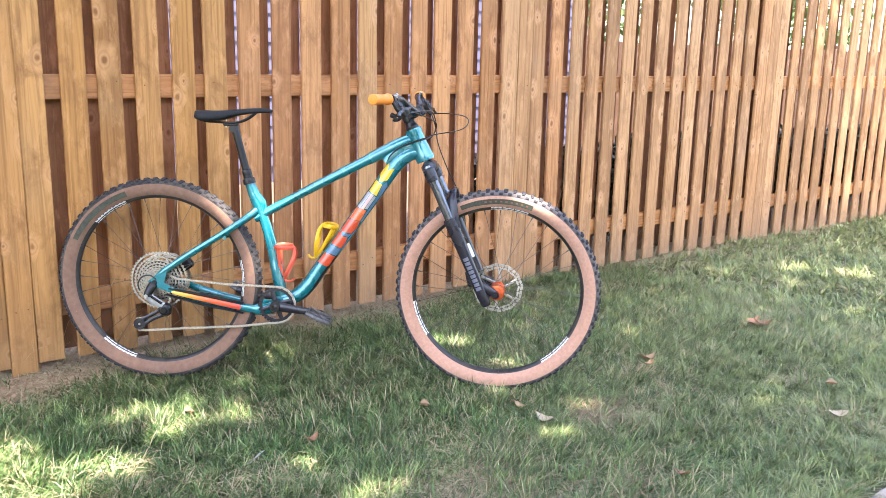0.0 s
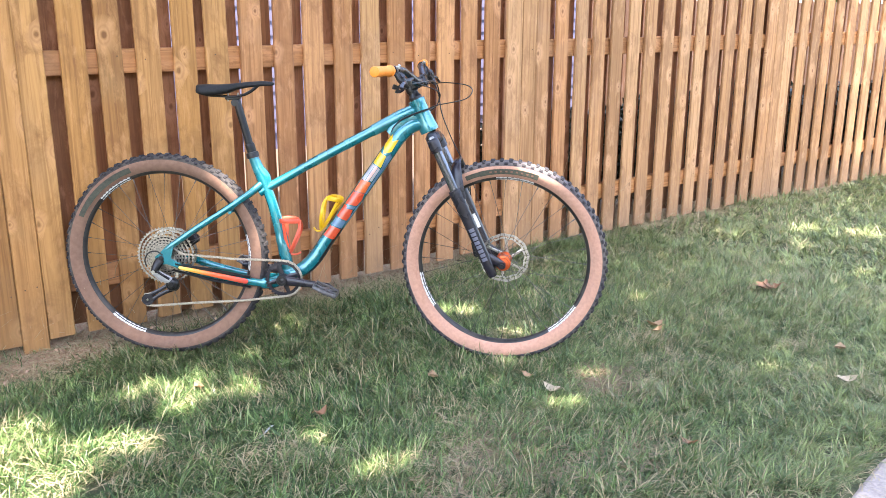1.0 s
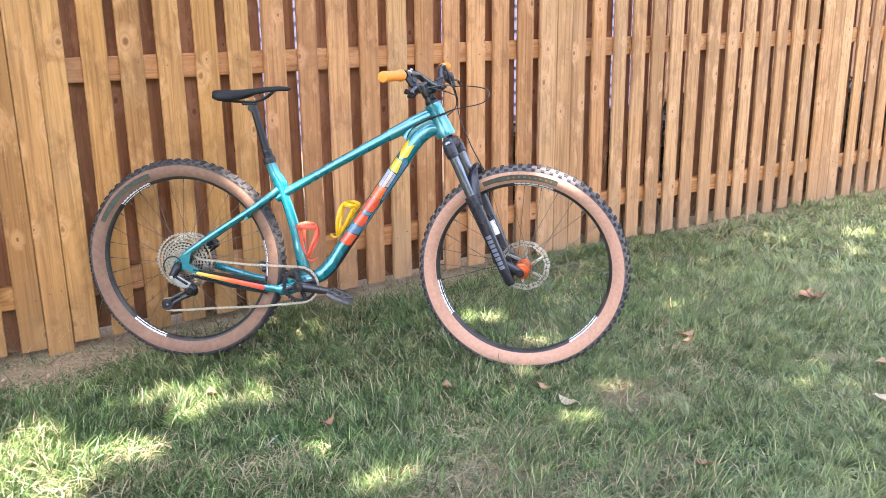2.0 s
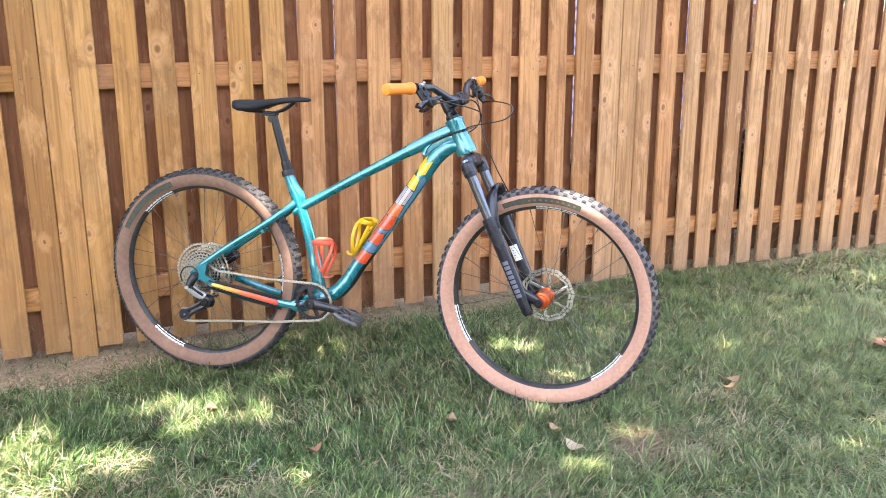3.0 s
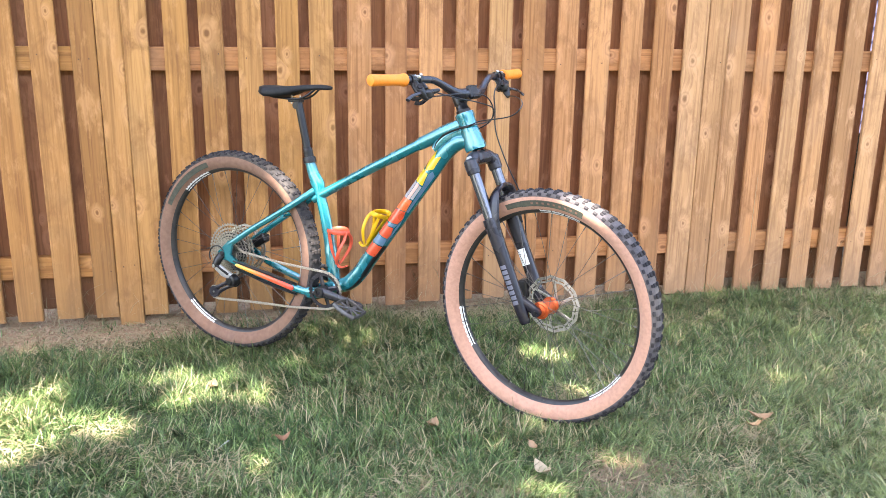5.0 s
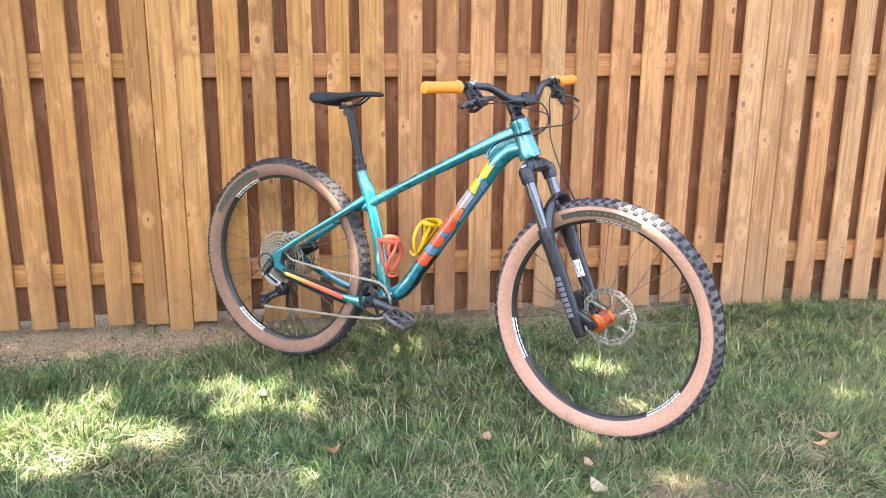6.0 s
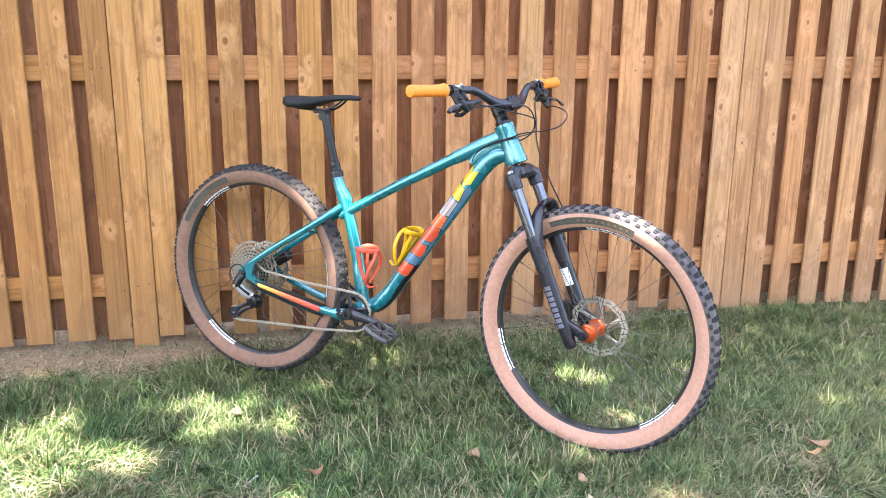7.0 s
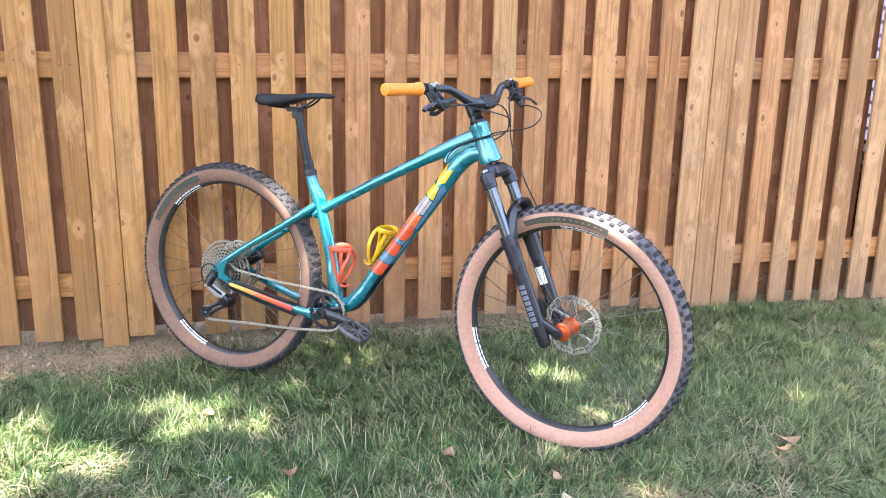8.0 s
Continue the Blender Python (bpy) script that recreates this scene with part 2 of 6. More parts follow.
M_LEAF = leaf_material("tree_leaf", (0.05, 0.10, 0.025), (0.11, 0.17, 0.05))
M_SHRUB = leaf_material("shrub_leaf", (0.020, 0.024, 0.012), (0.050, 0.050, 0.026), 0.15)
# boards of the next garden, darkened to carry the shadow on them
M_DARK_WOOD = wood("dark_brown_boards", (0.085, 0.042, 0.024), (0.045, 0.022, 0.013), (0.07, 0.05, 0.035))
M_DRY_TAN = leaf_material("dry_leaf_tan", (0.34, 0.20, 0.11), (0.40, 0.26, 0.15), 0.2)
M_DRY_PALE = leaf_material("dry_leaf_pale", (0.42, 0.32, 0.21), (0.48, 0.38, 0.26), 0.2)
M_DRY_BROWN = leaf_material("dry_leaf_brown", (0.26, 0.12, 0.06), (0.30, 0.16, 0.085), 0.2)
M_STRAW = leaf_material("straw", (0.30, 0.235, 0.13), (0.46, 0.38, 0.24), 0.25)
M_DEAD = leaf_material("dead_grass", (0.17, 0.115, 0.070), (0.34, 0.25, 0.155), 0.2)
M_BARK = plain("bark", (0.16, 0.11, 0.075), 0.95, vary=0.4, scale=25.0, bumpy=0.8)
M_SIDING = plain("vinyl_siding", (0.062, 0.055, 0.088), 0.6, vary=0.08, scale=12.0)

M_TEAL = plain("teal_paint", (0.002, 0.165, 0.205), 0.26, metal=0.40, vary=0.12, scale=60.0, coat=1.0, dust=0.03)
M_TEAL.node_tree.nodes["Principled BSDF"].inputs["Coat IOR"].default_value = 1.65
M_BLACK = plain("black_anodised", (0.007252, 0.006734, 0.008288), 0.34, metal=0.1, vary=0.25, scale=80.0, dust=0.03, spec=0.38)
M_FORK = plain("fork_black", (0.018, 0.016, 0.022), 0.26, metal=0.1, vary=0.2, scale=60.0, coat=0.0, dust=0.02, spec=0.42)
M_RUBBER = plain("tyre_rubber", (0.022, 0.020, 0.024), 0.7, vary=0.35, scale=70.0, dust=0.12, bumpy=0.4, spec=0.22)
M_RIM = plain("black_rim", (0.017, 0.016, 0.016), 0.36, vary=0.3, scale=60.0, dust=0.10, spec=0.35)
M_SPOKE = plain("spoke_steel", (0.10, 0.09, 0.08), 0.35, metal=0.8, vary=0.2, scale=60.0)
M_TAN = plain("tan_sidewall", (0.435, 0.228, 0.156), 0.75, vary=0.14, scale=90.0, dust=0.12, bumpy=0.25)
# rear sidewalls: soiled, with their weaker light also put into the colour
M_TAN_DARK = plain("soiled_shaded_tan_sidewall", (0.185, 0.098, 0.064), 0.85, vary=0.16, scale=60.0, dust=0.10, bumpy=0.25)
M_CARCASS = plain("dusty_tyre_carcass", (0.080, 0.070, 0.074), 0.9, vary=0.4, scale=45.0, dust=0.40, spec=0.22)
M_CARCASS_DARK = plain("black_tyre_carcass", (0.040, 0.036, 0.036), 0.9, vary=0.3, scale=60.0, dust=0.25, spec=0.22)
M_SADDLE = plain("saddle_cover", (0.012, 0.012, 0.013), 0.55, vary=0.2, scale=120.0, bumpy=0.3, spec=0.22)
M_STEEL = plain("steel", (0.4588, 0.444, 0.4218), 0.34, metal=0.9, vary=0.25, scale=120.0, dust=0.05)
M_ROTOR = plain("rotor_steel", (0.52, 0.49, 0.45), 0.32, metal=0.85, vary=0.3, scale=120.0, dust=0.05)
M_CHAIN = plain("chain_steel", (0.40, 0.355, 0.30), 0.40, metal=0.85, vary=0.35, scale=200.0, dust=0.25)
M_GOLD = plain("sprocket_steel", (0.30, 0.27, 0.24), 0.33, metal=0.9, vary=0.4, scale=150.0, dust=0.06)
M_PEDAL = plain("worn_pedal_alloy", (0.060, 0.056, 0.058), 0.38, metal=0.3, vary=0.5, scale=90.0, dust=0.10, spec=0.5)
M_SILVER = plain("silver_paint", (0.42, 0.41, 0.41), 0.35, metal=0.3, vary=0.15, scale=90.0, dust=0.05)
M_STANCHION = plain("stanchion_grey", (0.15, 0.15, 0.17), 0.2, metal=0.8, vary=0.08, scale=60.0)
M_ORANGE = plain("orange_grip_rubber", (0.80, 0.225, 0.014), 0.6, vary=0.08, scale=160.0, bumpy=0.4)
M_ORANGE_HUB = plain("orange_anodised", (0.56, 0.098, 0.024), 0.3, metal=0.6, vary=0.12, scale=90.0)
M_CAGE_RED = plain("coral_red_plastic", (0.592, 0.0814, 0.037), 0.42, vary=0.08, scale=60.0)
M_CAGE_YELLOW = plain("yellow_plastic", (0.629, 0.3478, 0.0037), 0.4, vary=0.08, scale=60.0)
M_DEC_YELLOW = plain("yellow_decal", (0.629, 0.3848, 0.0074), 0.3, vary=0.06, scale=60.0, coat=0.6)
M_DEC_ORANGE = plain("orange_decal", (0.60, 0.115, 0.028), 0.3, vary=0.08, scale=60.0, coat=0.6)
M_DEC_RED = plain("red_decal", (0.5328, 0.0629, 0.0222), 0.3, vary=0.08, scale=60.0, coat=0.6)
M_DEC_GREY = plain("silver_decal", (0.333, 0.3182, 0.3256), 0.35, metal=0.2, vary=0.1, scale=60.0, coat=0.5)
M_DEC_PINK = plain("pale_pink_decal", (0.4588, 0.2664, 0.222), 0.35, vary=0.1, scale=60.0, coat=0.5)
M_DEC_SLATE = plain("slate_blue_decal", (0.075, 0.145, 0.225), 0.35, vary=0.15, scale=60.0, coat=0.5)


def fade_material():
    m, nt, b = material("yellow_red_fade")
    tc = nt.nodes.new("ShaderNodeTexCoord")
    sep = nt.nodes.new("ShaderNodeSeparateXYZ")
    nt.links.new(tc.outputs["Object"], sep.inputs[0])
    mr = nt.nodes.new("ShaderNodeMapRange")
    mr.inputs[1].default_value, mr.inputs[2].default_value = 0.06, 0.31
    nt.links.new(sep.outputs[0], mr.inputs[0])
    c = ramp(nt, mr.outputs[0], [(0.0, (0.80, 0.50, 0.08)), (0.20, (0.76, 0.32, 0.04)), (0.48, (0.70, 0.11, 0.03)), (1.0, (0.60, 0.055, 0.035))])
    n = noise_tex(nt, tc.outputs["Object"], 70.0, 4.0)
    nt.links.new(mix(nt, ramp(nt, n, [(0.5, (0, 0, 0)), (0.8, (0.25, 0.25, 0.25))]), c, (0.3, 0.2, 0.15)), b.inputs["Base Color"])
    b.inputs["Roughness"].default_value = 0.35
    return m


M_FADE = fade_material()
M_FORK_PRINT = plain("fork_print", (0.11, 0.11, 0.145), 0.4, vary=0.1, scale=80.0)
M_WHITE = plain("white_decal", (0.663, 0.6545, 0.6375), 0.5, vary=0.08, scale=80.0, dust=0.1)
M_LABEL = plain("label_print", (0.2072, 0.2072, 0.222), 0.6, vary=0.1, scale=80.0)
M_OLIVE = plain("hot_patch_print", (0.055, 0.055, 0.038), 0.75, vary=0.25, scale=90.0)
M_NAIL = plain("rusty_nail", (0.10, 0.055, 0.03), 0.8, vary=0.3)
M_CLOD = plain("dry_soil_crumb", (0.36, 0.235, 0.160), 0.95, vary=0.35, scale=60.0, bumpy=0.5)
M_SCRAP = plain("grey_plastic_scrap", (0.27, 0.28, 0.28), 0.5, vary=0.2, scale=70.0)


# ---- geometry helpers ----
class Geo:
    """Vertices and faces of one mesh."""

    def __init__(self):
        self.v, self.f = [], []

    def add(self, verts, faces):
        k = len(self.v)
        self.v += [tuple(p) for p in verts]
        self.f += [tuple(i + k for i in f) for f in faces]
        return self

    def tube(self, pts, rad, n=12, side=None, cap=True, loop=False):
        """A swept tube; rad: one radius, one for each point, or pairs (in plane, along side)."""
        pts = [Vector(p) for p in pts]
        k = len(pts)
        rads = list(rad) if isinstance(rad, (list, tuple)) and len(rad) == k else [rad] * k
        verts, faces = [], []
        ref = Vector(side) if side else None
        for i, p in enumerate(pts):
            if loop:
                t = (pts[(i + 1) % k] - pts[i - 1]).normalized()
            else:
                t = (pts[min(i + 1, k - 1)] - pts[max(i - 1, 0)]).normalized()
            if ref is None:
                ref = t.orthogonal().normalized()
            b = (ref - t * ref.dot(t)).normalized()
            if side is None:
                ref = b
            a = b.cross(t)
            ra, rb = rads[i] if isinstance(rads[i], tuple) else (rads[i], rads[i])
            for j in range(n):
                w = 2 * math.pi * j / n
                verts.append(p + a * (ra * math.cos(w)) + b * (rb * math.sin(w)))
        for i in range(k if loop else k - 1):
            o, q = i * n, ((i + 1) % k) * n
            for j in range(n):
                faces.append((o + j, o + (j + 1) % n, q + (j + 1) % n, q + j))
        if cap and not loop:
            faces.append(tuple(range(n - 1, -1, -1)))
            faces.append(tuple((k - 1) * n + j for j in range(n)))
        return self.add(verts, faces)

    def box(self, c, size, m=None, bev=0.0):
        """A box with chamfered edges."""
        h = [s / 2 for s in size]
        m = m or Matrix.Identity(3)
        c = Vector(c)
        if bev <= 0:
            vs = [(x, y, z) for x in (-h[0], h[0]) for y in (-h[1], h[1]) for z in (-h[2], h[2])]
            fs = [(0, 1, 3, 2), (4, 6, 7, 5), (0, 4, 5, 1), (2, 3, 7, 6), (0, 2, 6, 4), (1, 5, 7, 3)]
            return self.add([c + m @ Vector(v) for v in vs], fs)
        idx, vs = {}, []
        for sx in (-1, 1):
            for sy in (-1, 1):
                for sz in (-1, 1):
                    s = (sx, sy, sz)
                    for ax in range(3):
                        idx[s, ax] = len(vs)
                        vs.append(tuple(s[k] * (h[k] if k == ax else h[k] - bev) for k in range(3)))
        fs = []
        for ax in range(3):
            o1, o2 = (ax + 1) % 3, (ax + 2) % 3
            for sg in (-1, 1):
                ring = []
                for a, b in ((-1, -1), (1, -1), (1, 1), (-1, 1)):
                    s = [0, 0, 0]
                    s[ax], s[o1], s[o2] = sg, a, b
                    ring.append(idx[tuple(s), ax])
                fs.append(tuple(ring) if sg > 0 else tuple(reversed(ring)))
            for a in (-1, 1):
                for b in (-1, 1):
                    lo, hi = [0, 0, 0], [0, 0, 0]
                    lo[o1], lo[o2], hi[o1], hi[o2] = a, b, a, b
                    lo[ax], hi[ax] = -1, 1
                    q = (idx[tuple(lo), o1], idx[tuple(hi), o1], idx[tuple(hi), o2], idx[tuple(lo), o2])
                    fs.append(q if a * b > 0 else tuple(reversed(q)))
        for s in [(x, y, z) for x in (-1, 1) for y in (-1, 1) for z in (-1, 1)]:
            t = (idx[s, 0], idx[s, 1], idx[s, 2])
            fs.append(t if s[0] * s[1] * s[2] > 0 else tuple(reversed(t)))
        return self.add([c + m @ Vector(v) for v in vs], fs)

    def lathe(self, profile, origin, axis, n=32, loop=False, ref=None):
        """profile: (radius, place along the axis)."""
        ax = Vector(axis).normalized()
        a = Vector(ref).normalized() if ref else ax.orthogonal().normalized()
        b = ax.cross(a)
        o = Vector(origin)
        k = len(profile)
        verts = []
        for i in range(n):
            w = 2 * math.pi * i / n
            d = a * math.cos(w) + b * math.sin(w)
            verts += [o + d * r + ax * h for r, h in profile]
        faces = []
        for i in range(n):
            p, q = i * k, ((i + 1) % n) * k
            for j in range(k if loop else k - 1):
                faces.append((p + j, q + j, q + (j + 1) % k, p + (j + 1) % k))
        return self.add(verts, faces)

    def slab(self, outline, place, thick):
        """A flat plate: outline in 2D, place(u, v, w) puts it; w runs from 0 to thick."""
        n = len(outline)
        verts = [place(u, v, 0.0) for u, v in outline] + [place(u, v, thick) for u, v in outline]
        faces = [tuple(range(n - 1, -1, -1)), tuple(range(n, 2 * n))]
        faces += [(i, (i + 1) % n, n + (i + 1) % n, n + i) for i in range(n)]
        return self.add(verts, faces)

    def mesh(self, name, mat_, smooth=35):
        me = bpy.data.meshes.new(name)
        me.from_pydata([tuple(p) for p in self.v], [], self.f)
        me.validate()
        bm = bmesh.new()
        bm.from_mesh(me)
        bmesh.ops.recalc_face_normals(bm, faces=bm.faces)
        bm.to_mesh(me)
        bm.free()
        if smooth:
            me.shade_smooth()
            me.set_sharp_from_angle(angle=radians(smooth))
        me.materials.append(mat_)
        return me


def part(name, geo, mat_, parent, label="", m=None, smooth=35):
    """One mesh object under a thing or under a part."""
    me = geo if isinstance(geo, bpy.types.Mesh) else geo.mesh(name, mat_, smooth)
    ob = new(name, me)
    ob.parent = parent
    if m is not None:
        ob.matrix_basis = m
    if label:
        tagged(ob, label)
    return ob


def thing(name, m, label, category, group="", kind=""):
    ob = new(name)
    ob.empty_display_size = 0.1
    ob.matrix_basis = m
    return tagged(ob, label, category, group, kind)


def smooth_line(pts, steps=8):
    """A Catmull-Rom curve through the points."""
    p = [Vector(q) for q in pts]
    p = [p[0] * 2 - p[1]] + p + [p[-1] * 2 - p[-2]]
    out = []
    for i in range(1, len(p) - 2):
        for s in range(steps):
            t = s / steps
            out.append(0.5 * ((2 * p[i]) + (p[i + 1] - p[i - 1]) * t + (2 * p[i - 1] - 5 * p[i] + 4 * p[i + 1] - p[i + 2]) * t * t
                              + (3 * p[i] - p[i - 1] - 3 * p[i + 1] + p[i + 2]) * t ** 3))
    out.append(p[-2])
    return out


def soup(name, verts, sizes, mat_):
    """A mesh of many loose strips, from arrays: verts (n, 3); sizes: loops of the faces as index rows."""
    me = bpy.data.meshes.new(name)
    me.vertices.add(len(verts))
    me.vertices.foreach_set("co", verts.astype(np.float32).ravel())
    total = sum(a.size for a in sizes)
    me.loops.add(total)
    me.loops.foreach_set("vertex_index", np.concatenate([a.ravel() for a in sizes]).astype(np.int32))
    counts = np.concatenate([np.full(len(a), a.shape[1]) for a in sizes])
    me.polygons.add(len(counts))
    starts = np.concatenate([[0], np.cumsum(counts)[:-1]])
    me.polygons.foreach_set("loop_start", starts.astype(np.int32))
    me.update(calc_edges=True)
    me.validate()
    me.materials.append(mat_)
    return me


# ---- ground, path ----
GROUND_Z = -0.012


def ground_height(x, y):
    """A nearly level lawn that falls a little along the fence to the right."""
    bank = 0.016 * max(0.0, min(1.0, (y + 0.20) / 0.15)) + 0.034 * max(0.0, min(1.0, (y - 0.02) / 0.08))
    return GROUND_Z + bank - 0.004 * max(0.0, min(x, 9.0)) + 0.012 * (noise.noise((x * 0.9, y * 0.9, 0.3)))


# edge of the path against the lawn
KERB = [(-4.2, -3.46), (-2.6, -3.14), (-1.1, -2.83), (0.15, -2.585), (1.60, -2.292), (2.9, -2.25), (4.4, -2.26), (5.9, -2.32), (7.4, -2.40)]


def build_ground():
    g = Geo()
    xs = [-80, -20, -8] + [-4 + 0.25 * i for i in range(57)] + [12, 20, 80]
    ys = [-80, -20, -8, -5] + [-4 + 0.2 * i for i in range(18)] + [-0.5, -0.4, -0.3, -0.2, -0.15, -0.1, -0.05, 0.0, 0.02, 0.06, 0.1, 0.2, 0.4, 1, 2, 4, 8, 20, 80]
    inner = lambda x, y: -4 <= x <= 10 and -4 <= y <= 0.5
    verts = [(x, y, ground_height(x, y) if inner(x, y) else GROUND_Z - 0.02) for y in ys for x in xs]
    w = len(xs)
    faces = [(j * w + i, j * w + i + 1, (j + 1) * w + i + 1, (j + 1) * w + i) for j in range(len(ys) - 1) for i in range(w - 1)]
    g.add(verts, faces)
    tagged(new("ground", g.mesh("ground", M_GROUND, 60)), "lawn soil with thatch and a bare crumbly strip", "ground", kind="structure")
    path = thing("pavement", Matrix.Identity(4), "pale grey concrete slab path beside the lawn", "path", kind="structure")
    ways = [(Vector(q) - Vector(k)).normalized() for k, q in zip(KERB, KERB[1:])]
    turns = [ways[0]] + [(u + v).normalized() for u, v in zip(ways, ways[1:])] + [ways[-1]]
    for i in range(len(KERB) - 1):
        d = ways[i]
        n0, n1 = (Vector((t.y, -t.x)) / max(0.5, t.dot(d)) for t in (turns[i], turns[i + 1]))
        lo, hi = Vector(KERB[i]) + d * 0.006, Vector(KERB[i + 1]) - d * 0.006
        # a slab with a rounded upper edge
        rings = []
        for inset, z in ((0.0, -0.10), (0.0, -0.012), (0.004, -0.006), (0.012, -0.003)):
            c = [lo + d * inset + n0 * inset, hi - d * inset + n1 * inset, hi - d * inset + n1 * (1.35 - inset), lo + d * inset + n0 * (1.35 - inset)]
            rings.append([(v.x, v.y, z) for v in c])
        p = Geo().add([v for r in rings for v in r], [(3, 2, 1, 0), (12, 13, 14, 15)] + [(4 * k + i, 4 * k + (i + 1) % 4, 4 * k + 4 + (i + 1) % 4, 4 * k + 4 + i) for k in range(3) for i in range(4)])
        part("slab", p, M_CONCRETE, path, smooth=0)


build_ground()


# ---- fence ----
# left and right edges of the front boards as they were nailed up
BOARDS = [(-0.422, -0.323), (-0.276, -0.188), (-0.186, -0.095), (-0.092, 0.001), (0.049, 0.139), (0.187, 0.274), (0.323, 0.416),
          (0.465, 0.552), (0.597, 0.690), (0.734, 0.828), (0.884, 0.968), (1.025, 1.118), (1.169, 1.259), (1.307, 1.402),
          (1.446, 1.536), (1.590, 1.677), (1.722, 1.820), (1.868, 1.960), (2.007, 2.100), (2.147, 2.247), (2.250, 2.346),
          (2.349, 2.440), (2.487, 2.575), (2.632, 2.717)]
# right edges of the boards further on
RIGHT_EDGES = [2.853, 2.991, 3.130, 3.270, 3.424, 3.577, 3.719, 3.866, 4.012, 4.157, 4.306, 4.452, 4.552, 4.656, 4.819, 4.969, 5.116, 5.259, 5.415, 5.567, 5.723, 5.884]
POSTS = [-2.44, -0.14, 2.30, 4.50, 6.90]
RAIL_Z = (0.250, 1.053)
TOP_Z = 1.83
BOARD_T, RAIL_T = 0.019, 0.038


def fence_boards():
    rows = list(BOARDS)
    rng = random.Random(3)
    for x in RIGHT_EDGES:
        beside_post = abs(x - 4.552) < 0.11
        rows.append((x - (0.097 if beside_post else rng.uniform(0.089, 0.094)), x))
    x = 5.884
    while x < 9.0:
        gap = 0.003 if abs(x - 6.90) < 0.10 else rng.uniform(0.050, 0.060)
        rows.append((x + gap, x + gap + 0.092))
        x = rows[-1][1]
    x = -0.422
    while x > -2.2:
        gap = rng.uniform(0.044, 0.052)
        rows.append((x - gap - 0.094, x - gap))
        x = rows[-1][0]
    return sorted(rows)


def board_mesh(width, bottom, top, bev=0.0035):
    h, t = width / 2, BOARD_T
    ring = [(-h + bev, 0), (h - bev, 0), (h, bev), (h, t - bev), (h - bev, t), (-h + bev, t), (-h, t - bev), (-h, bev)]
    g = Geo()
    g.add([(u, v, bottom) for u, v in ring] + [(u, v, top) for u, v in ring],
          [tuple(range(7, -1, -1)), tuple(range(8, 16))] + [(i, (i + 1) % 8, 8 + (i + 1) % 8, 8 + i) for i in range(8)])
    return g


def build_fence():
    fence = thing("fence", Matrix.Identity(4), "golden-brown stained cedar board-on-board garden fence on grass", "fence")
    rows = fence_boards()
    rng = random.Random(11)
    tone_rng = random.Random(4)     # board colours drift from yellow to pale along the fence
    cache = {}

    def board(x0, x1, y, z0, mat_, tilt):
        w = round((x1 - x0) / 0.002) * 0.002
        key = (w, mat_.name)
        if key not in cache:
            cache[key] = board_mesh(w, 0.0, TOP_Z).mesh("board", mat_, 0)
        m = pose((x0 + x1) / 2, y, z0, 0, tilt, 0)
        part("board", cache[key], mat_, fence, m=m)

    for i, (x0, x1) in enumerate(rows):
        mid = any(abs((x0 + x1) / 2 - p) < 0.03 for p in POSTS)
        z0 = 0.005 if mid and x0 < 1 else 0.040 if x0 < 2.0 else max(-0.012, 0.022 - 0.009 * (x0 - 2))
        yy = rng.uniform(-0.002, 0.002)
        board(x0, x1, yy, z0 + rng.uniform(-0.006, 0.006) * (not mid), M_WOOD_YELLOW if tone_rng.random() < 1.30 - 0.80 * (x0 + 0.2) else M_WOOD_PALE if tone_rng.random() < 0.35 * (x0 - 0.9) else M_WOOD, rng.uniform(-0.25, 0.25) * (x1 - x0 < 0.094))
        if i + 1 < len(rows):
            gap = rows[i + 1][0] - x1
            if gap > 0.02:
                c = x1 + gap / 2 + rng.uniform(-0.006, 0.006) + (0.011 if 1.30 < x1 < 2.4 else 0.016 if 2.4 < x1 < 3.2 else 0.040 if x1 > 3.2 else 0.0)
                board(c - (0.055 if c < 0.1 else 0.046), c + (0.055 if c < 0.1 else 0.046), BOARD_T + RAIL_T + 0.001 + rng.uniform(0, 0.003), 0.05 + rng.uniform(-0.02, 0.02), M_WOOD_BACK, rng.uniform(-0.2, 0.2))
    ends = POSTS + [9.0]
    for z in RAIL_Z:
        for a, b in zip(ends, ends[1:]):
            g = Geo()
            drop = 0.004 if a > 0 else 0.0
            # rails run lengthwise in z of their own, so that the grain follows them
            g.box((0, 0, (b - a) / 2), (0.089, RAIL_T - 0.002, b - a - 0.003), bev=0.003)
            m = Matrix.Translation((a, BOARD_T + RAIL_T / 2, z - drop)) @ Matrix(((0, 0, 1, 0), (0, 1, 0, 0), (-1, 0, 0, 0), (0, 0, 0, 1)))
            part("rail", g, M_WOOD_YELLOW if a < -1 else M_WOOD, fence, m=m, smooth=0)
    for p in POSTS:
        g = Geo()
        g.box((0, 0, 0.9), (0.130, 0.089, 1.86), bev=0.004)
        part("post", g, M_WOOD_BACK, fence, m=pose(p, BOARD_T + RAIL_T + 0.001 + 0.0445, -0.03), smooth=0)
    # nail heads, two at each rail crossing
    nail = Geo().lathe([(0.0, -0.0008), (0.0020, -0.0006), (0.0025, 0.002)], (0, 0, 0), (0, 1, 0), 8).mesh("nail", M_NAIL, 30)
    for x0, x1 in rows:
        if -1.1 < x0 < 4.6:
            for z in RAIL_Z:
                for k in (0.28, 0.72):
                    if rng.random() < 0.75:
                        continue
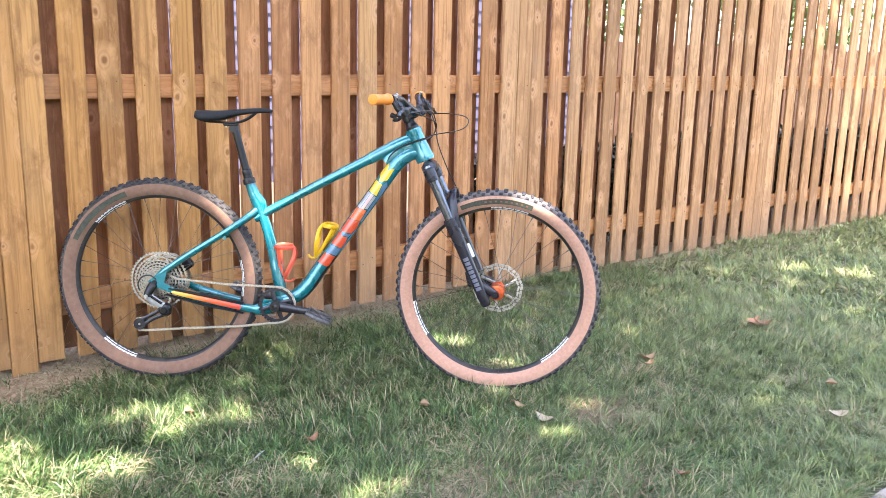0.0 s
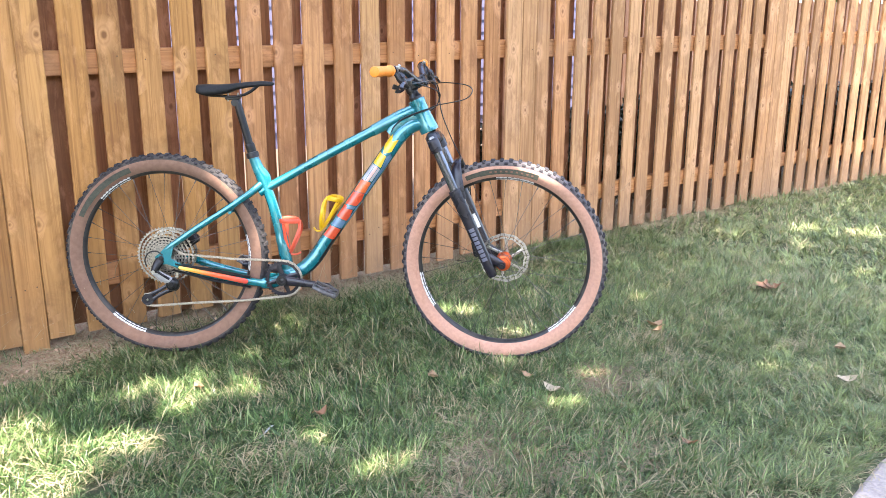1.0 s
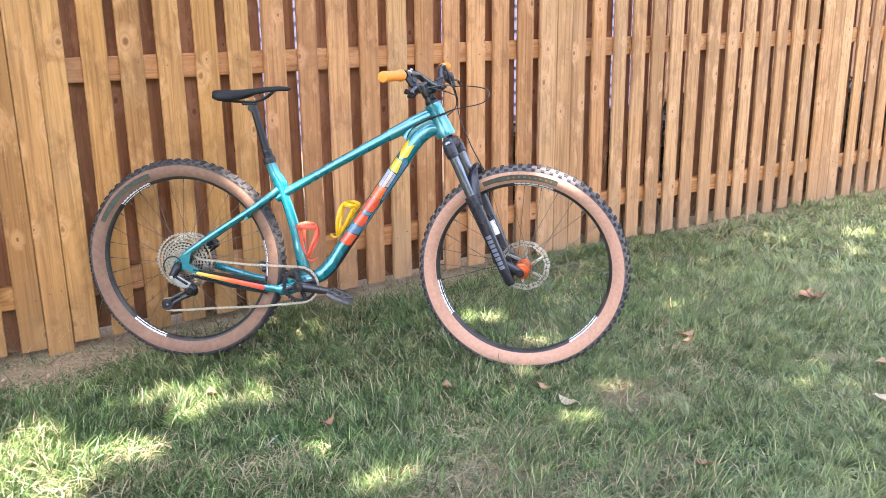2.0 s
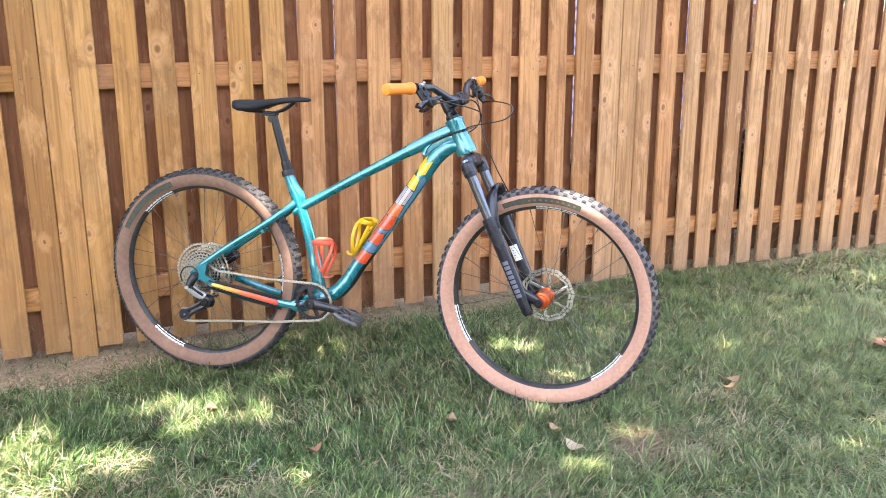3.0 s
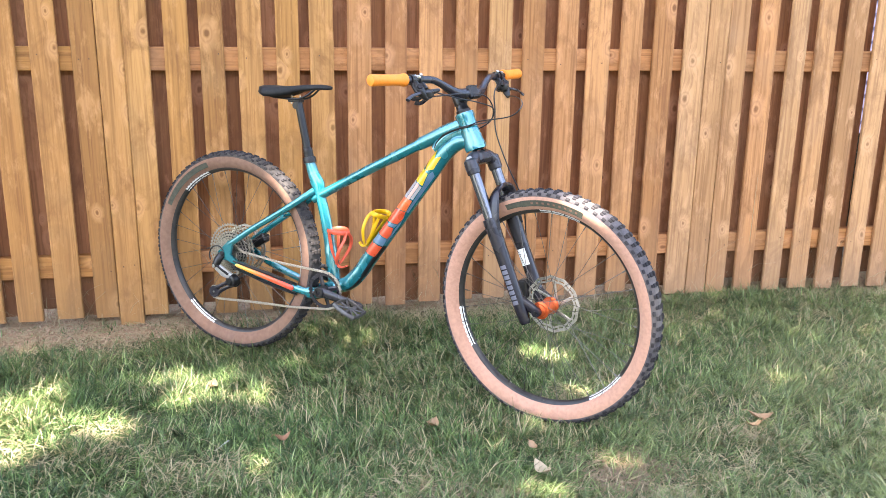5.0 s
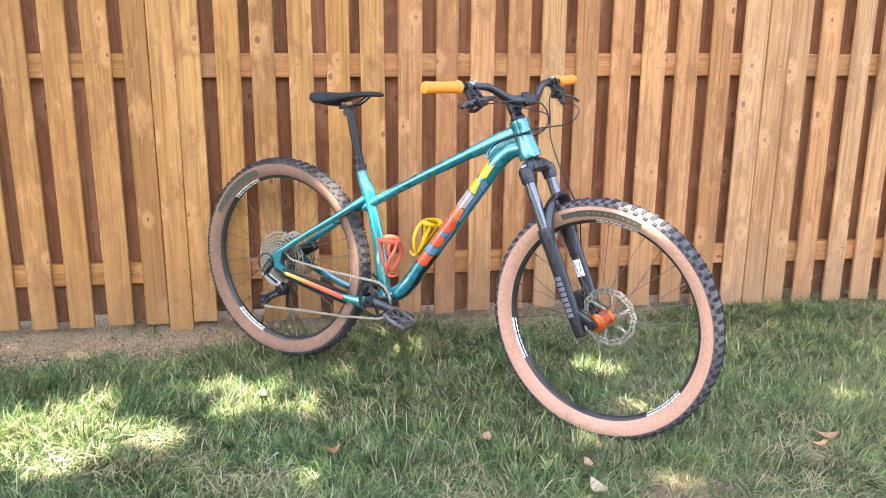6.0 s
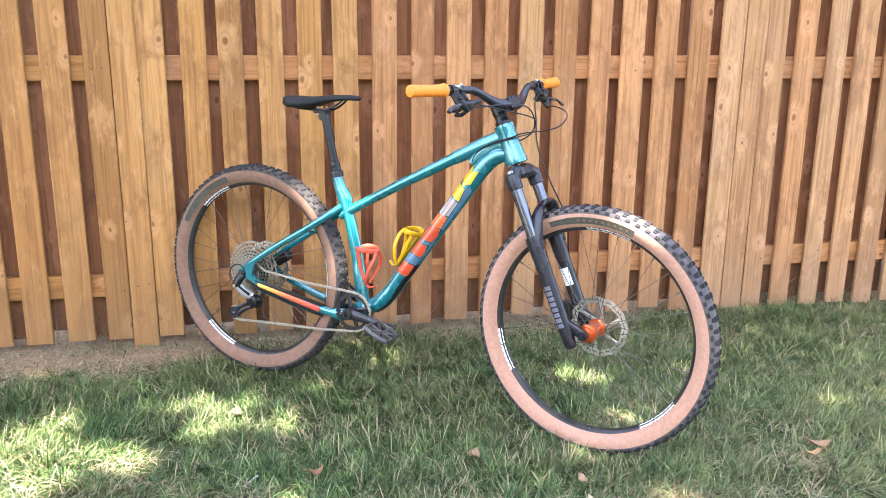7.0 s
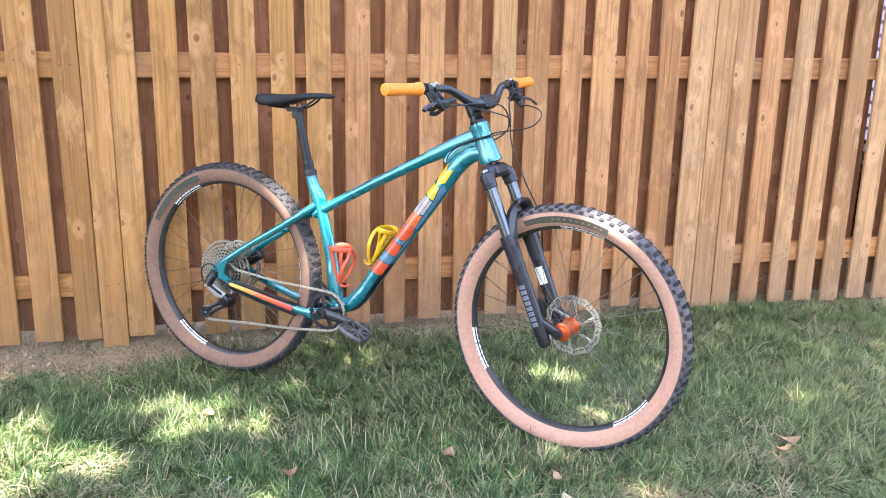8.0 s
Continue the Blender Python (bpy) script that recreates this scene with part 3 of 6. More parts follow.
                    part("nail", nail, M_NAIL, fence, m=pose(x0 + (x1 - x0) * (k + rng.uniform(-0.08, 0.08)), -0.0025, z + rng.uniform(-0.02, 0.02)))


build_fence()


# ---- behind the fence ----
def build_neighbour():
    house = thing("house", pose(0, 4.1, 0), "pale lavender-grey house wall with horizontal lap siding", "house")
    g = Geo()
    g.box((2.65, 0.1, 1.7), (8.5, 0.16, 3.6))
    part("wall", g, M_SIDING, house, smooth=0)
    lap = Geo()
    lap.add([(-1.6, 0.0, 0), (6.9, 0.0, 0), (6.9, 0.016, 0.128), (-1.6, 0.016, 0.128), (-1.6, 0.02, 0), (6.9, 0.02, 0)],
            [(0, 1, 2, 3), (0, 4, 5, 1)])
    lap_me = lap.mesh("siding_board", M_SIDING, 0)
    for i in range(24):
        part("siding_board", lap_me, M_SIDING, house, m=pose(0, -0.004, 0.12 + i * 0.126))


build_neighbour()

# ---- bicycle ----
# Its own axes: x ahead from the rear axle, y to its left, z up; the drive side is at negative y.
BIKE_M = pose(0.2904, -0.2533, 0.369, -4.11, 0.665, -38.25)
BASE = Matrix.Translation((-0.6, 0, 0.372))
BB = Vector((0.435, 0, -0.071))
HEAD = Vector((0.958, 0, 0.470))
STEER = -7.0
STEER_M = BASE @ Matrix.Translation(HEAD) @ Matrix(((0.9063, 0, -0.4226, 0), (0, 1, 0, 0), (0.4226, 0, 0.9063, 0), (0, 0, 0, 1))) @ pose(0, 0, 0, 0, 0, STEER)
bike = thing("mountain_bicycle", BIKE_M @ BASE.inverted(), "teal hardtail mountain bicycle with tan-wall tyres leaning at a fence", "bicycle")


def at(x, z, side=0.0):
    """A point of the bicycle; side counts towards the drive side."""
    return Vector((x, -side, z))


def build_frame():
    S = (0, 1, 0)
    g = Geo()
    ax = Vector((-0.4226, 0, 0.9063))
    g.lathe([(0.024, -0.004), (0.034, -0.003), (0.035, 0.010), (0.0325, 0.022), (0.030, 0.06), (0.0295, 0.098), (0.031, 0.108), (0.0305, 0.118), (0.018, 0.12)], HEAD, ax, 28)
    frame_ob = part("frame", g, M_TEAL, bike, "glossy teal aluminium frame", BASE)
    g = Geo().tube(smooth_line([at(0.345, 0.236), at(0.41, 0.274), at(0.55, 0.354), at(0.66, 0.414), at(0.76, 0.468), at(0.84, 0.510), at(0.925, 0.550)], 6),
                   [(0.0160, 0.0175)] * 12 + [(0.0168, 0.018)] * 6 + [(0.0180, 0.019)] * 6 + [(0.0205 + 0.0003 * i, 0.020) for i in range(6)] + [(0.0235, 0.021)] * 7, 20, S)
    part("top_tube", g, M_TEAL, frame_ob)
    line = smooth_line([at(0.950, 0.492), at(0.905, 0.490), at(0.855, 0.452), at(0.800, 0.375), at(0.70, 0.230), at(0.60, 0.085), at(0.545, 0.002), at(0.500, -0.043), at(0.445, -0.063)], 6)
    g = Geo().tube(line, [(0.025, 0.025)] * 6 + [(0.0255 + 0.0002 * i, 0.0262) for i in range(6)] + [(0.0270, 0.027)] * 24 + [(0.0275, 0.029)] * 6 + [(0.026, 0.032)] * 7, 22, S)
    part("down_tube", g, M_TEAL, frame_ob)
    # gusset web between top and down tube behind the head tube
    g = Geo().tube(smooth_line([at(0.935, 0.522), at(0.89, 0.515), at(0.845, 0.485), at(0.815, 0.455)], 6), [(0.036, 0.020)] * 6 + [(0.034, 0.019)] * 6 + [(0.030 - 0.002 * i, 0.018) for i in range(7)], 16, S)
    part("gusset", g, M_TEAL, frame_ob)
    g = Geo().tube(smooth_line([at(0.3245, 0.364), at(0.342, 0.322), at(0.360, 0.288), at(0.374, 0.245), at(0.398, 0.168), at(0.424, 0.06), at(0.443, -0.05)], 6),
                   [(0.0178 + 0.0006 * i, 0.0178) for i in range(6)] + [(0.0216 + 0.0010 * i, 0.0185) for i in range(6)] + [(0.0270 - 0.0013 * i, 0.0185) for i in range(6)] + [(0.0190, 0.0185)] * 6 + [(0.0195 + 0.0004 * i, 0.0190) for i in range(6)] + [(0.0225, 0.024)] * 7, 20, S)
    part("seat_tube", g, M_TEAL, frame_ob)
    g = Geo().lathe([(0.018, -0.042), (0.026, -0.042), (0.0265, -0.03), (0.0265, 0.03), (0.026, 0.042), (0.018, 0.042)], BB, (0, 1, 0), 24)
    part("bottom_bracket_shell", g, M_TEAL, frame_ob)
    for s in (1, -1):
        g = Geo().tube(smooth_line([at(0.352, 0.268, 0.010 * s), at(0.315, 0.236, 0.034 * s), at(0.25, 0.190, 0.046 * s), at(0.12, 0.105, 0.060 * s), at(0.015, 0.030, 0.070 * s)], 6),
                       [(0.0125, 0.0115)] * 12 + [(0.0115, 0.010)] * 12 + [(0.009, 0.007)], 14, S)
        part("seatstay", g, M_TEAL, frame_ob)
        g = Geo().tube(smooth_line([at(0.425, -0.080, 0.020 * s), at(0.385, -0.092, 0.036 * s), at(0.325, -0.088, 0.045 * s), at(0.20, -0.064, 0.056 * s), at(0.07, -0.030, 0.068 * s), at(0.015, -0.006, 0.071 * s)], 6),
                       [(0.021, 0.012)] * 10 + [(0.0145, 0.009)] * 14 + [(0.011, 0.006)] * 7, 14, S)
        part("chainstay", g, M_TEAL, frame_ob)
        out = [(-0.020, -0.016), (-0.006, -0.024), (0.018, -0.020), (0.075, -0.040), (0.078, -0.024), (0.035, 0.0), (0.045, 0.045), (0.026, 0.052), (-0.006, 0.018), (-0.022, 0.006)]
        g = Geo().slab(out, lambda u, v, w, s=s: at(u, v, (0.068 + w) * s), 0.009)
        part("dropout", g, M_TEAL, frame_ob)
    g = Geo().tube([at(0.245, 0.168, -0.05), at(0.245, 0.168, 0.05)], 0.007, 10)
    part("stay_bridge", g, M_TEAL, frame_ob)
    # painted guard on the drive-side chainstay, yellow running into red
    a, b = at(0.068, -0.0330, 0.078), at(0.300, -0.0830, 0.058)
    d = (b - a).normalized()
    part("chainstay_guard", Geo().tube([a - d * 0.006, a - d * 0.003, a, a.lerp(b, 0.25), a.lerp(b, 0.6), b, b + d * 0.004, b + d * 0.007], [(0.003, 0.002), (0.0050, 0.003), (0.0062, 0.004), (0.0080, 0.004), (0.0095, 0.004), (0.0100, 0.004), (0.008, 0.003), (0.004, 0.002)], 12, S), M_FADE, frame_ob, "chainstay guard fading from yellow to red")
    g = Geo().tube([at(0.04, -0.043, 0.073), at(0.18, -0.079, 0.062), at(0.315, -0.106, 0.05)], [(0.004, 0.006), (0.006, 0.007), (0.0045, 0.006)], 10, S)
    part("chainstay_protector", g, M_BLACK, frame_ob)
    g = Geo().tube([at(0.05, -0.020, 0.074), at(0.19, -0.045, 0.062), at(0.315, -0.069, 0.05)], [(0.004, 0.006), (0.007, 0.007), (0.005, 0.006)], 10, S)
    part("chainstay_protector", g, M_BLACK, frame_ob)
    # underside guard of the down tube
    low = [p + Vector((0.0115, 0, -0.0115)) for p in line[28:44]]
    g = Geo().tube(low, [(0.011, 0.022)] * len(low), 12, S)
    part("down_tube_guard", g, M_BLACK, frame_ob)
    g = Geo().lathe([(0.018, -0.008), (0.0225, -0.008), (0.023, 0.006), (0.0215, 0.012), (0.017, 0.013)], at(0.323, 0.369), (-0.247, 0, 0.969), 24)
    part("seat_clamp", g, M_BLACK, frame_ob)
    # colour blocks on the drive side of the down tube
    top, bot = Vector((0.800, 0, 0.375)), Vector((0.560, 0, 0.025))
    way = (bot - top).normalized()
    acr = Vector((-way.z, 0, way.x))
    if acr.z < 0:
        acr = -acr

    def decal(pts, mm, name="decal"):
        """pts: (along from the upper end, across), in metres, bent round the tube's side."""
        gg = Geo()
        ring = []
        n = len(pts)
        pts = [(u, v * 0.80) for u, v in pts]
        fine = []
        for i in range(n):
            (s0, t0), (s1, t1) = pts[i], pts[(i + 1) % n]
            for j in range(4):
                fine.append((s0 + (s1 - s0) * j / 4, t0 + (t1 - t0) * j / 4))
        cs, ct = sum(p[0] for p in pts) / n, sum(p[1] for p in pts) / n
        m_ = len(fine)
        steps = 5
        for k in range(steps):
            f = 1 - k / steps
            for s, t in fine:
                u, v = cs + (s - cs) * f, ct + (t - ct) * f
                y = 0.0270 * math.sqrt(max(0.0, 1 - (min(abs(v), 0.0262) / 0.0270) ** 2)) + 0.0011
                ring.append(top + way * u + acr * v + Vector((0, -y, 0)))
        ring.append(top + way * cs + acr * ct + Vector((0, -(0.0270 * math.sqrt(max(0.0, 1 - (abs(ct) / 0.0270) ** 2)) + 0.0011), 0)))
        gg.add(ring, [(k * m_ + i, k * m_ + (i + 1) % m_, (k + 1) * m_ + (i + 1) % m_, (k + 1) * m_ + i) for k in range(steps - 1) for i in range(m_)]
               + [((steps - 1) * m_ + i, (steps - 1) * m_ + (i + 1) % m_, steps * m_) for i in range(m_)])
        part(name, gg, mm, frame_ob, smooth=60)

    decal([(-0.088, 0.0315), (-0.060, 0.012), (-0.078, -0.008), (-0.028, -0.012), (-0.004, 0.014), (-0.034, 0.0315)], M_DEC_YELLOW)
    decal([(-0.004, 0.030), (-0.004, -0.004), (0.041, -0.014), (0.042, 0.027)], M_DEC_YELLOW)
    decal([(-0.022, -0.015), (-0.004, -0.008), (0.040, -0.017), (0.150, -0.021), (0.150, -0.0285), (-0.010, -0.0285)], M_DEC_SLATE)
    decal([(0.045, 0.029), (0.045, 0.015), (0.112, 0.013), (0.112, 0.028)], M_DEC_GREY)
    decal([(0.045, 0.013), (0.045, -0.003), (0.108, -0.003), (0.110, 0.011)], M_DEC_PINK)
    decal([(0.046, -0.005), (0.046, -0.015), (0.100, -0.016), (0.103, -0.005)], M_DEC_GREY)
    decal([(0.114, 0.0285), (0.105, -0.016), (0.150, -0.020), (0.164, 0.0275)], M_DEC_ORANGE)
    decal([(0.166, 0.0275), (0.152, -0.020), (0.178, -0.0265), (0.206, -0.022), (0.214, 0.004), (0.222, 0.0270)], M_DEC_RED)
    decal([(0.221, 0.012), (0.208, -0.022), (0.222, -0.020), (0.232, 0.010)], M_DEC_SLATE)
    decal([(0.180, -0.0270), (0.214, -0.0240), (0.272, -0.0250), (0.300, -0.0290), (0.200, -0.0295)], M_DEC_SLATE)
    decal([(0.224, 0.0270), (0.223, 0.014), (0.234, 0.010), (0.225, -0.018), (0.252, -0.0250), (0.272, -0.022), (0.278, 0.0265)], M_DEC_RED)
    decal([(0.281, 0.0265), (0.275, -0.0235), (0.306, -0.0245), (0.313, 0.0265)], M_DEC_SLATE)
    decal([(0.316, 0.0265), (0.309, -0.0255), (0.356, -0.027), (0.364, 0.0265)], M_DEC_RED)
    return frame_ob


build_frame()


def build_saddle():
    g = Geo()
    n = 14
    shape = [(0.112, 0.030, 0.612, 0.010), (0.120, 0.062, 0.619, 0.026), (0.145, 0.071, 0.620, 0.034), (0.185, 0.064, 0.620, 0.036), (0.225, 0.046, 0.622, 0.034),
             (0.265, 0.032, 0.626, 0.024), (0.31, 0.024, 0.631, 0.021), (0.36, 0.020, 0.633, 0.018), (0.395, 0.016, 0.631, 0.015), (0.406, 0.006, 0.627, 0.006)]
    verts, faces = [], []
    for x, w, top, th in shape:
        x = 0.406 - (0.406 - x) * 0.92
        th *= 1.0 + 0.14 * max(0.0, min(1.0, (0.24 - x) / 0.06))
        for j in range(n):
            a = 2 * math.pi * j / n
            y, z = math.cos(a), math.sin(a)
            zz = top - th / 2 + (th / 2) * (abs(z) ** 0.7) * (1 if z > 0 else -1)
            zz -= 0.010 * (abs(y) ** 2) * (w / 0.07) * (z <= 0.3) - 0.0
            zz -= 0.004 * max(0.0, 1 - abs(y) * 3) * (z > 0.5) * (0.14 < x < 0.36)
            verts.append((x, y * w, zz))
    for i in range(len(shape) - 1):
        for j in range(n):
            faces.append((i * n + j, i * n + (j + 1) % n, (i + 1) * n + (j + 1) % n, (i + 1) * n + j))
    faces += [tuple(range(n)), tuple((len(shape) - 1) * n + j for j in range(n - 1, -1, -1))]
    sad = part("saddle", g.add(verts, faces), M_SADDLE, bike, "slim black padded saddle", BASE, 60)
    for s in (1, -1):
        rail = smooth_line([at(0.135, 0.600, 0.030 * s), at(0.165, 0.582, 0.024 * s), at(0.205, 0.578, 0.022 * s), at(0.275, 0.578, 0.022 * s), at(0.315, 0.592, 0.018 * s), at(0.35, 0.618, 0.012 * s)], 5)
        part("saddle_rail", Geo().tube(rail, 0.0036, 8), M_BLACK, sad)
    post_b = at(0.2695, 0.566)
    sp = part("seatpost", Geo().tube([at(0.322, 0.372), post_b], 0.0138, 20), M_BLACK, bike, "black dropper seatpost", BASE)
    d = (post_b - at(0.322, 0.372)).normalized()
    part("seal_head", Geo().lathe([(0.014, 0.0), (0.0168, 0.002), (0.0172, 0.010), (0.0166, 0.014), (0.0172, 0.017), (0.0172, 0.028), (0.0165, 0.033), (0.0140, 0.036)], at(0.321, 0.378), d, 22), M_BLACK, sp)
    g = Geo().box(at(0.258, 0.572), (0.052, 0.030, 0.012), Matrix.Rotation(radians(-2), 3, 'Y'), 0.003)
    g.tube([at(0.266, 0.556, 0.013), at(0.266, 0.556, -0.013)], 0.013, 14)
    part("saddle_clamp", g, M_BLACK, sp)
    for dx in (-0.018, 0.018):
        part("clamp_bolt", Geo().tube([at(0.258 + dx, 0.560), at(0.258 + dx, 0.590)], 0.003, 8), M_STEEL, sp)


build_saddle()

# tyre section: across (towards the left), radius
TREAD = [(-0.0316, 0.3465), (-0.0312, 0.354), (-0.0290, 0.359), (-0.024, 0.3630), (-0.014, 0.3668), (0.0, 0.368), (0.014, 0.3668), (0.024, 0.3630), (0.0290, 0.359), (0.0312, 0.354), (0.0316, 0.3465)]
WALL = [(0.0125, 0.3085), (0.0165, 0.312), (0.025, 0.322), (0.0302, 0.332), (0.0320, 0.341), (0.0320, 0.347), (0.0314, 0.3515)]
WORN_TREAD = [(y * 0.95, r) for y, r in TREAD]
WORN_WALL = [(y * 0.95 if r > 0.33 else y, r) for y, r in WALL]


def wheel_arc(a0, a1, r0, r1, y, thick=0.0008, n=8):
    """A curved strip on the side of a wheel, on the drive side."""
    g = Geo()
    vs, fs = [], []
    for i in range(n + 1):
        a = radians(a0 + (a1 - a0) * i / n)
        for r, yy in ((r0, y[0]), (r1, y[1])):
            vs.append((r * math.cos(a), yy, r * math.sin(a)))
    fs = [(2 * i, 2 * i + 1, 2 * i + 3, 2 * i + 2) for i in range(n)]
    return g.add(vs, fs)


def spoke_mesh(y_hub, r_hub, lead):
    """One spoke, from the hub's flange to the rim at angle 0."""
    a = radians(lead)
    p = Vector((r_hub * math.cos(a), y_hub, r_hub * math.sin(a)))
    q = Vector((0.2990, y_hub * 0.08, 0))
    g = Geo().tube([p, q], 0.00095, 6)
    g.tube([q - (q - p).normalized() * 0.013, q + (q - p).normalized() * 0.004], 0.0021, 6)
    return g.mesh("spoke", M_SPOKE, 40)


def build_wheel(name, m, decals, patch_at, hub_profile, hub_mat, flange, label, wall_mat):
    worn = wall_mat is not M_TAN
    half = [(0.2985, -0.0022), (0.2995, -0.0050), (0.3035, -0.0104), (0.3085, -0.0142), (0.3145, -0.0155), (0.3150, -0.0138), (0.3095, -0.0115)]
    rim = Geo().lathe(half + [(0.3075, 0.0)] + [(r, -y) for r, y in reversed(half)], (0, 0, 0), (0, 1, 0), 96, True, (1, 0, 0))
    w = part(name, rim, M_RIM, bike, label, m)
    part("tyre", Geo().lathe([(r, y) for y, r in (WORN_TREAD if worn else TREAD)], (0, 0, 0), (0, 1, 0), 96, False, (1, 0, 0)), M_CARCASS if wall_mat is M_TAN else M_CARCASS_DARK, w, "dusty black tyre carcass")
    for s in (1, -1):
        part("sidewall", Geo().lathe([(r, y * s) for y, r in (WORN_WALL if worn else WALL)], (0, 0, 0), (0, 1, 0), 96, False, (1, 0, 0)), wall_mat, w, "tan tyre sidewall" if wall_mat is M_TAN else "soiled brown-tan tyre sidewall, darkened for shade")
    g = Geo()
    n = 72
    for i in range(n):
        a = 2 * math.pi * i / n
        e_r, e_t = Vector((math.cos(a), 0, math.sin(a))), Vector((-math.sin(a), 0, math.cos(a)))
        for y, r, wd, ln, ht, half_step in ((-0.0290, 0.3580, 0.009, 0.013, 0.0062, 0), (0.0290, 0.3580, 0.009, 0.013, 0.0062, 0), (-0.010, 0.3670, 0.010, 0.012, 0.0075, 1), (0.010, 0.3670, 0.010, 0.012, 0.0075, 1),
                                      (-0.0205, 0.3635, 0.007, 0.010, 0.0075, 1), (0.0205, 0.3635, 0.007, 0.010, 0.0075, 1)):
            if half_step and (i % 2):
                ln *= 1.25
            if worn and not half_step:
                y, r, wd, ht = y * 0.95, r + 0.0010, 0.008, 0.0055
            tilt = y / 0.0300 * 1.05
            nrm = (e_r * math.cos(tilt) + Vector((0, math.sin(tilt), 0))).normalized()
            acr = e_t.cross(nrm).normalized()
            off = e_t * (0.5 * half_step * 2 * math.pi * 0.366 / n)
            mm = Matrix((acr, e_t, nrm)).transposed()
            g.box(e_r * (r + 0.001) + Vector((0, y, 0)) + off, (wd, ln, ht), mm, 0.0014)
    tagged(part("tread_knob", g, M_RUBBER, w, "square black tread knobs", smooth=0), kind="stuff")
    part("hub", Geo().lathe(hub_profile, (0, 0, 0), (0, 1, 0), 28), hub_mat, w, "orange anodised hub" if hub_mat is M_ORANGE_HUB else "black hub")
    meshes = [(spoke_mesh(y, flange[1], l)) for y in (flange[0], -flange[0]) for l in (62, -62)]
    for i in range(32):
        me = meshes[(i % 4)]
        part("spoke", me, M_SPOKE, w, m=pose(0, 0, 0, 0, -360 * i / 32, 0))
    for a in decals:
        # run-together script that cannot be read: an uneven white strip in three pieces
        for d0, d1 in ((-12.8, -3.4), (-2.9, 4.9), (5.3, 12.4)):
            gg = Geo()
            n = 14
            vs = []
            for i in range(n + 1):
                d = d0 + (d1 - d0) * i / n
                r0 = 0.2999 + 0.0008 * math.sin(d * 1.9) + 0.0004 * math.sin(d * 5.3)
                r1 = 0.3094 + 0.0010 * math.sin(d * 2.1 + 1.0) + 0.0005 * math.sin(d * 4.7)
                q = radians(a + d)
                for r in (r0, r1):
                    y = -0.0060 - (r - 0.2995) * 1.02
                    vs.append((r * math.cos(q), y, r * math.sin(q)))
            gg.add(vs, [(2 * i, 2 * i + 1, 2 * i + 3, 2 * i + 2) for i in range(n)])
            part("rim_decal", gg, M_WHITE, w)
    part("tyre_label", wheel_arc(patch_at - 18, patch_at + 18, 0.3215, 0.3410, (-0.0272, -0.0334), n=24), M_OLIVE, w)
    part("tyre_label", wheel_arc(patch_at + 18, patch_at + 27, 0.3230, 0.3400, (-0.0278, -0.0332), n=12), M_OLIVE, w)
    for i in range(0 if worn else 9):
        part("label_bar", wheel_arc(patch_at - 15 + i * 3.2, patch_at - 13.6 + i * 3.2, 0.3285, 0.3345, (-0.0306, -0.0324), n=2), M_TAN_DARK, w)
    return w


REAR_HUB = [(0.0, -0.074), (0.009, -0.074), (0.009, -0.066), (0.016, -0.066), (0.017, -0.022), (0.029, -0.021), (0.029, -0.017), (0.017, -0.012), (0.016, 0.026), (0.028, 0.030), (0.028, 0.034), (0.016, 0.037), (0.014, 0.066), (0.009, 0.070), (0.0, 0.074)]
FRONT_HUB = [(0.0, -0.055), (0.0105, -0.055), (0.011, -0.046), (0.020, -0.044), (0.021, -0.038), (0.0275, -0.036), (0.0275, -0.031), (0.022, -0.026), (0.0235, 0.0), (0.022, 0.022), (0.0275, 0.028), (0.0275, 0.033), (0.020, 0.036), (0.019, 0.046), (0.011, 0.05), (0.0, 0.055)]
rear_wheel = build_wheel("rear_wheel", BASE, (126, 240, 3), 128, REAR_HUB, M_BLACK, (0.020, 0.026), "rear wheel with black rim and white lettering blocks", M_TAN_DARK)
FRONT_M = STEER_M @ Matrix.Translation((0.053, 0, -0.542)) @ pose(0, 0, 0, 0, 25, 0) @ Matrix.Scale(1.009, 4)
front_wheel = build_wheel("front_wheel", FRONT_M, (84, 203, 317), 88, FRONT_HUB, M_ORANGE_HUB, (0.034, 0.026), "front wheel with black rim and white lettering blocks", M_TAN)


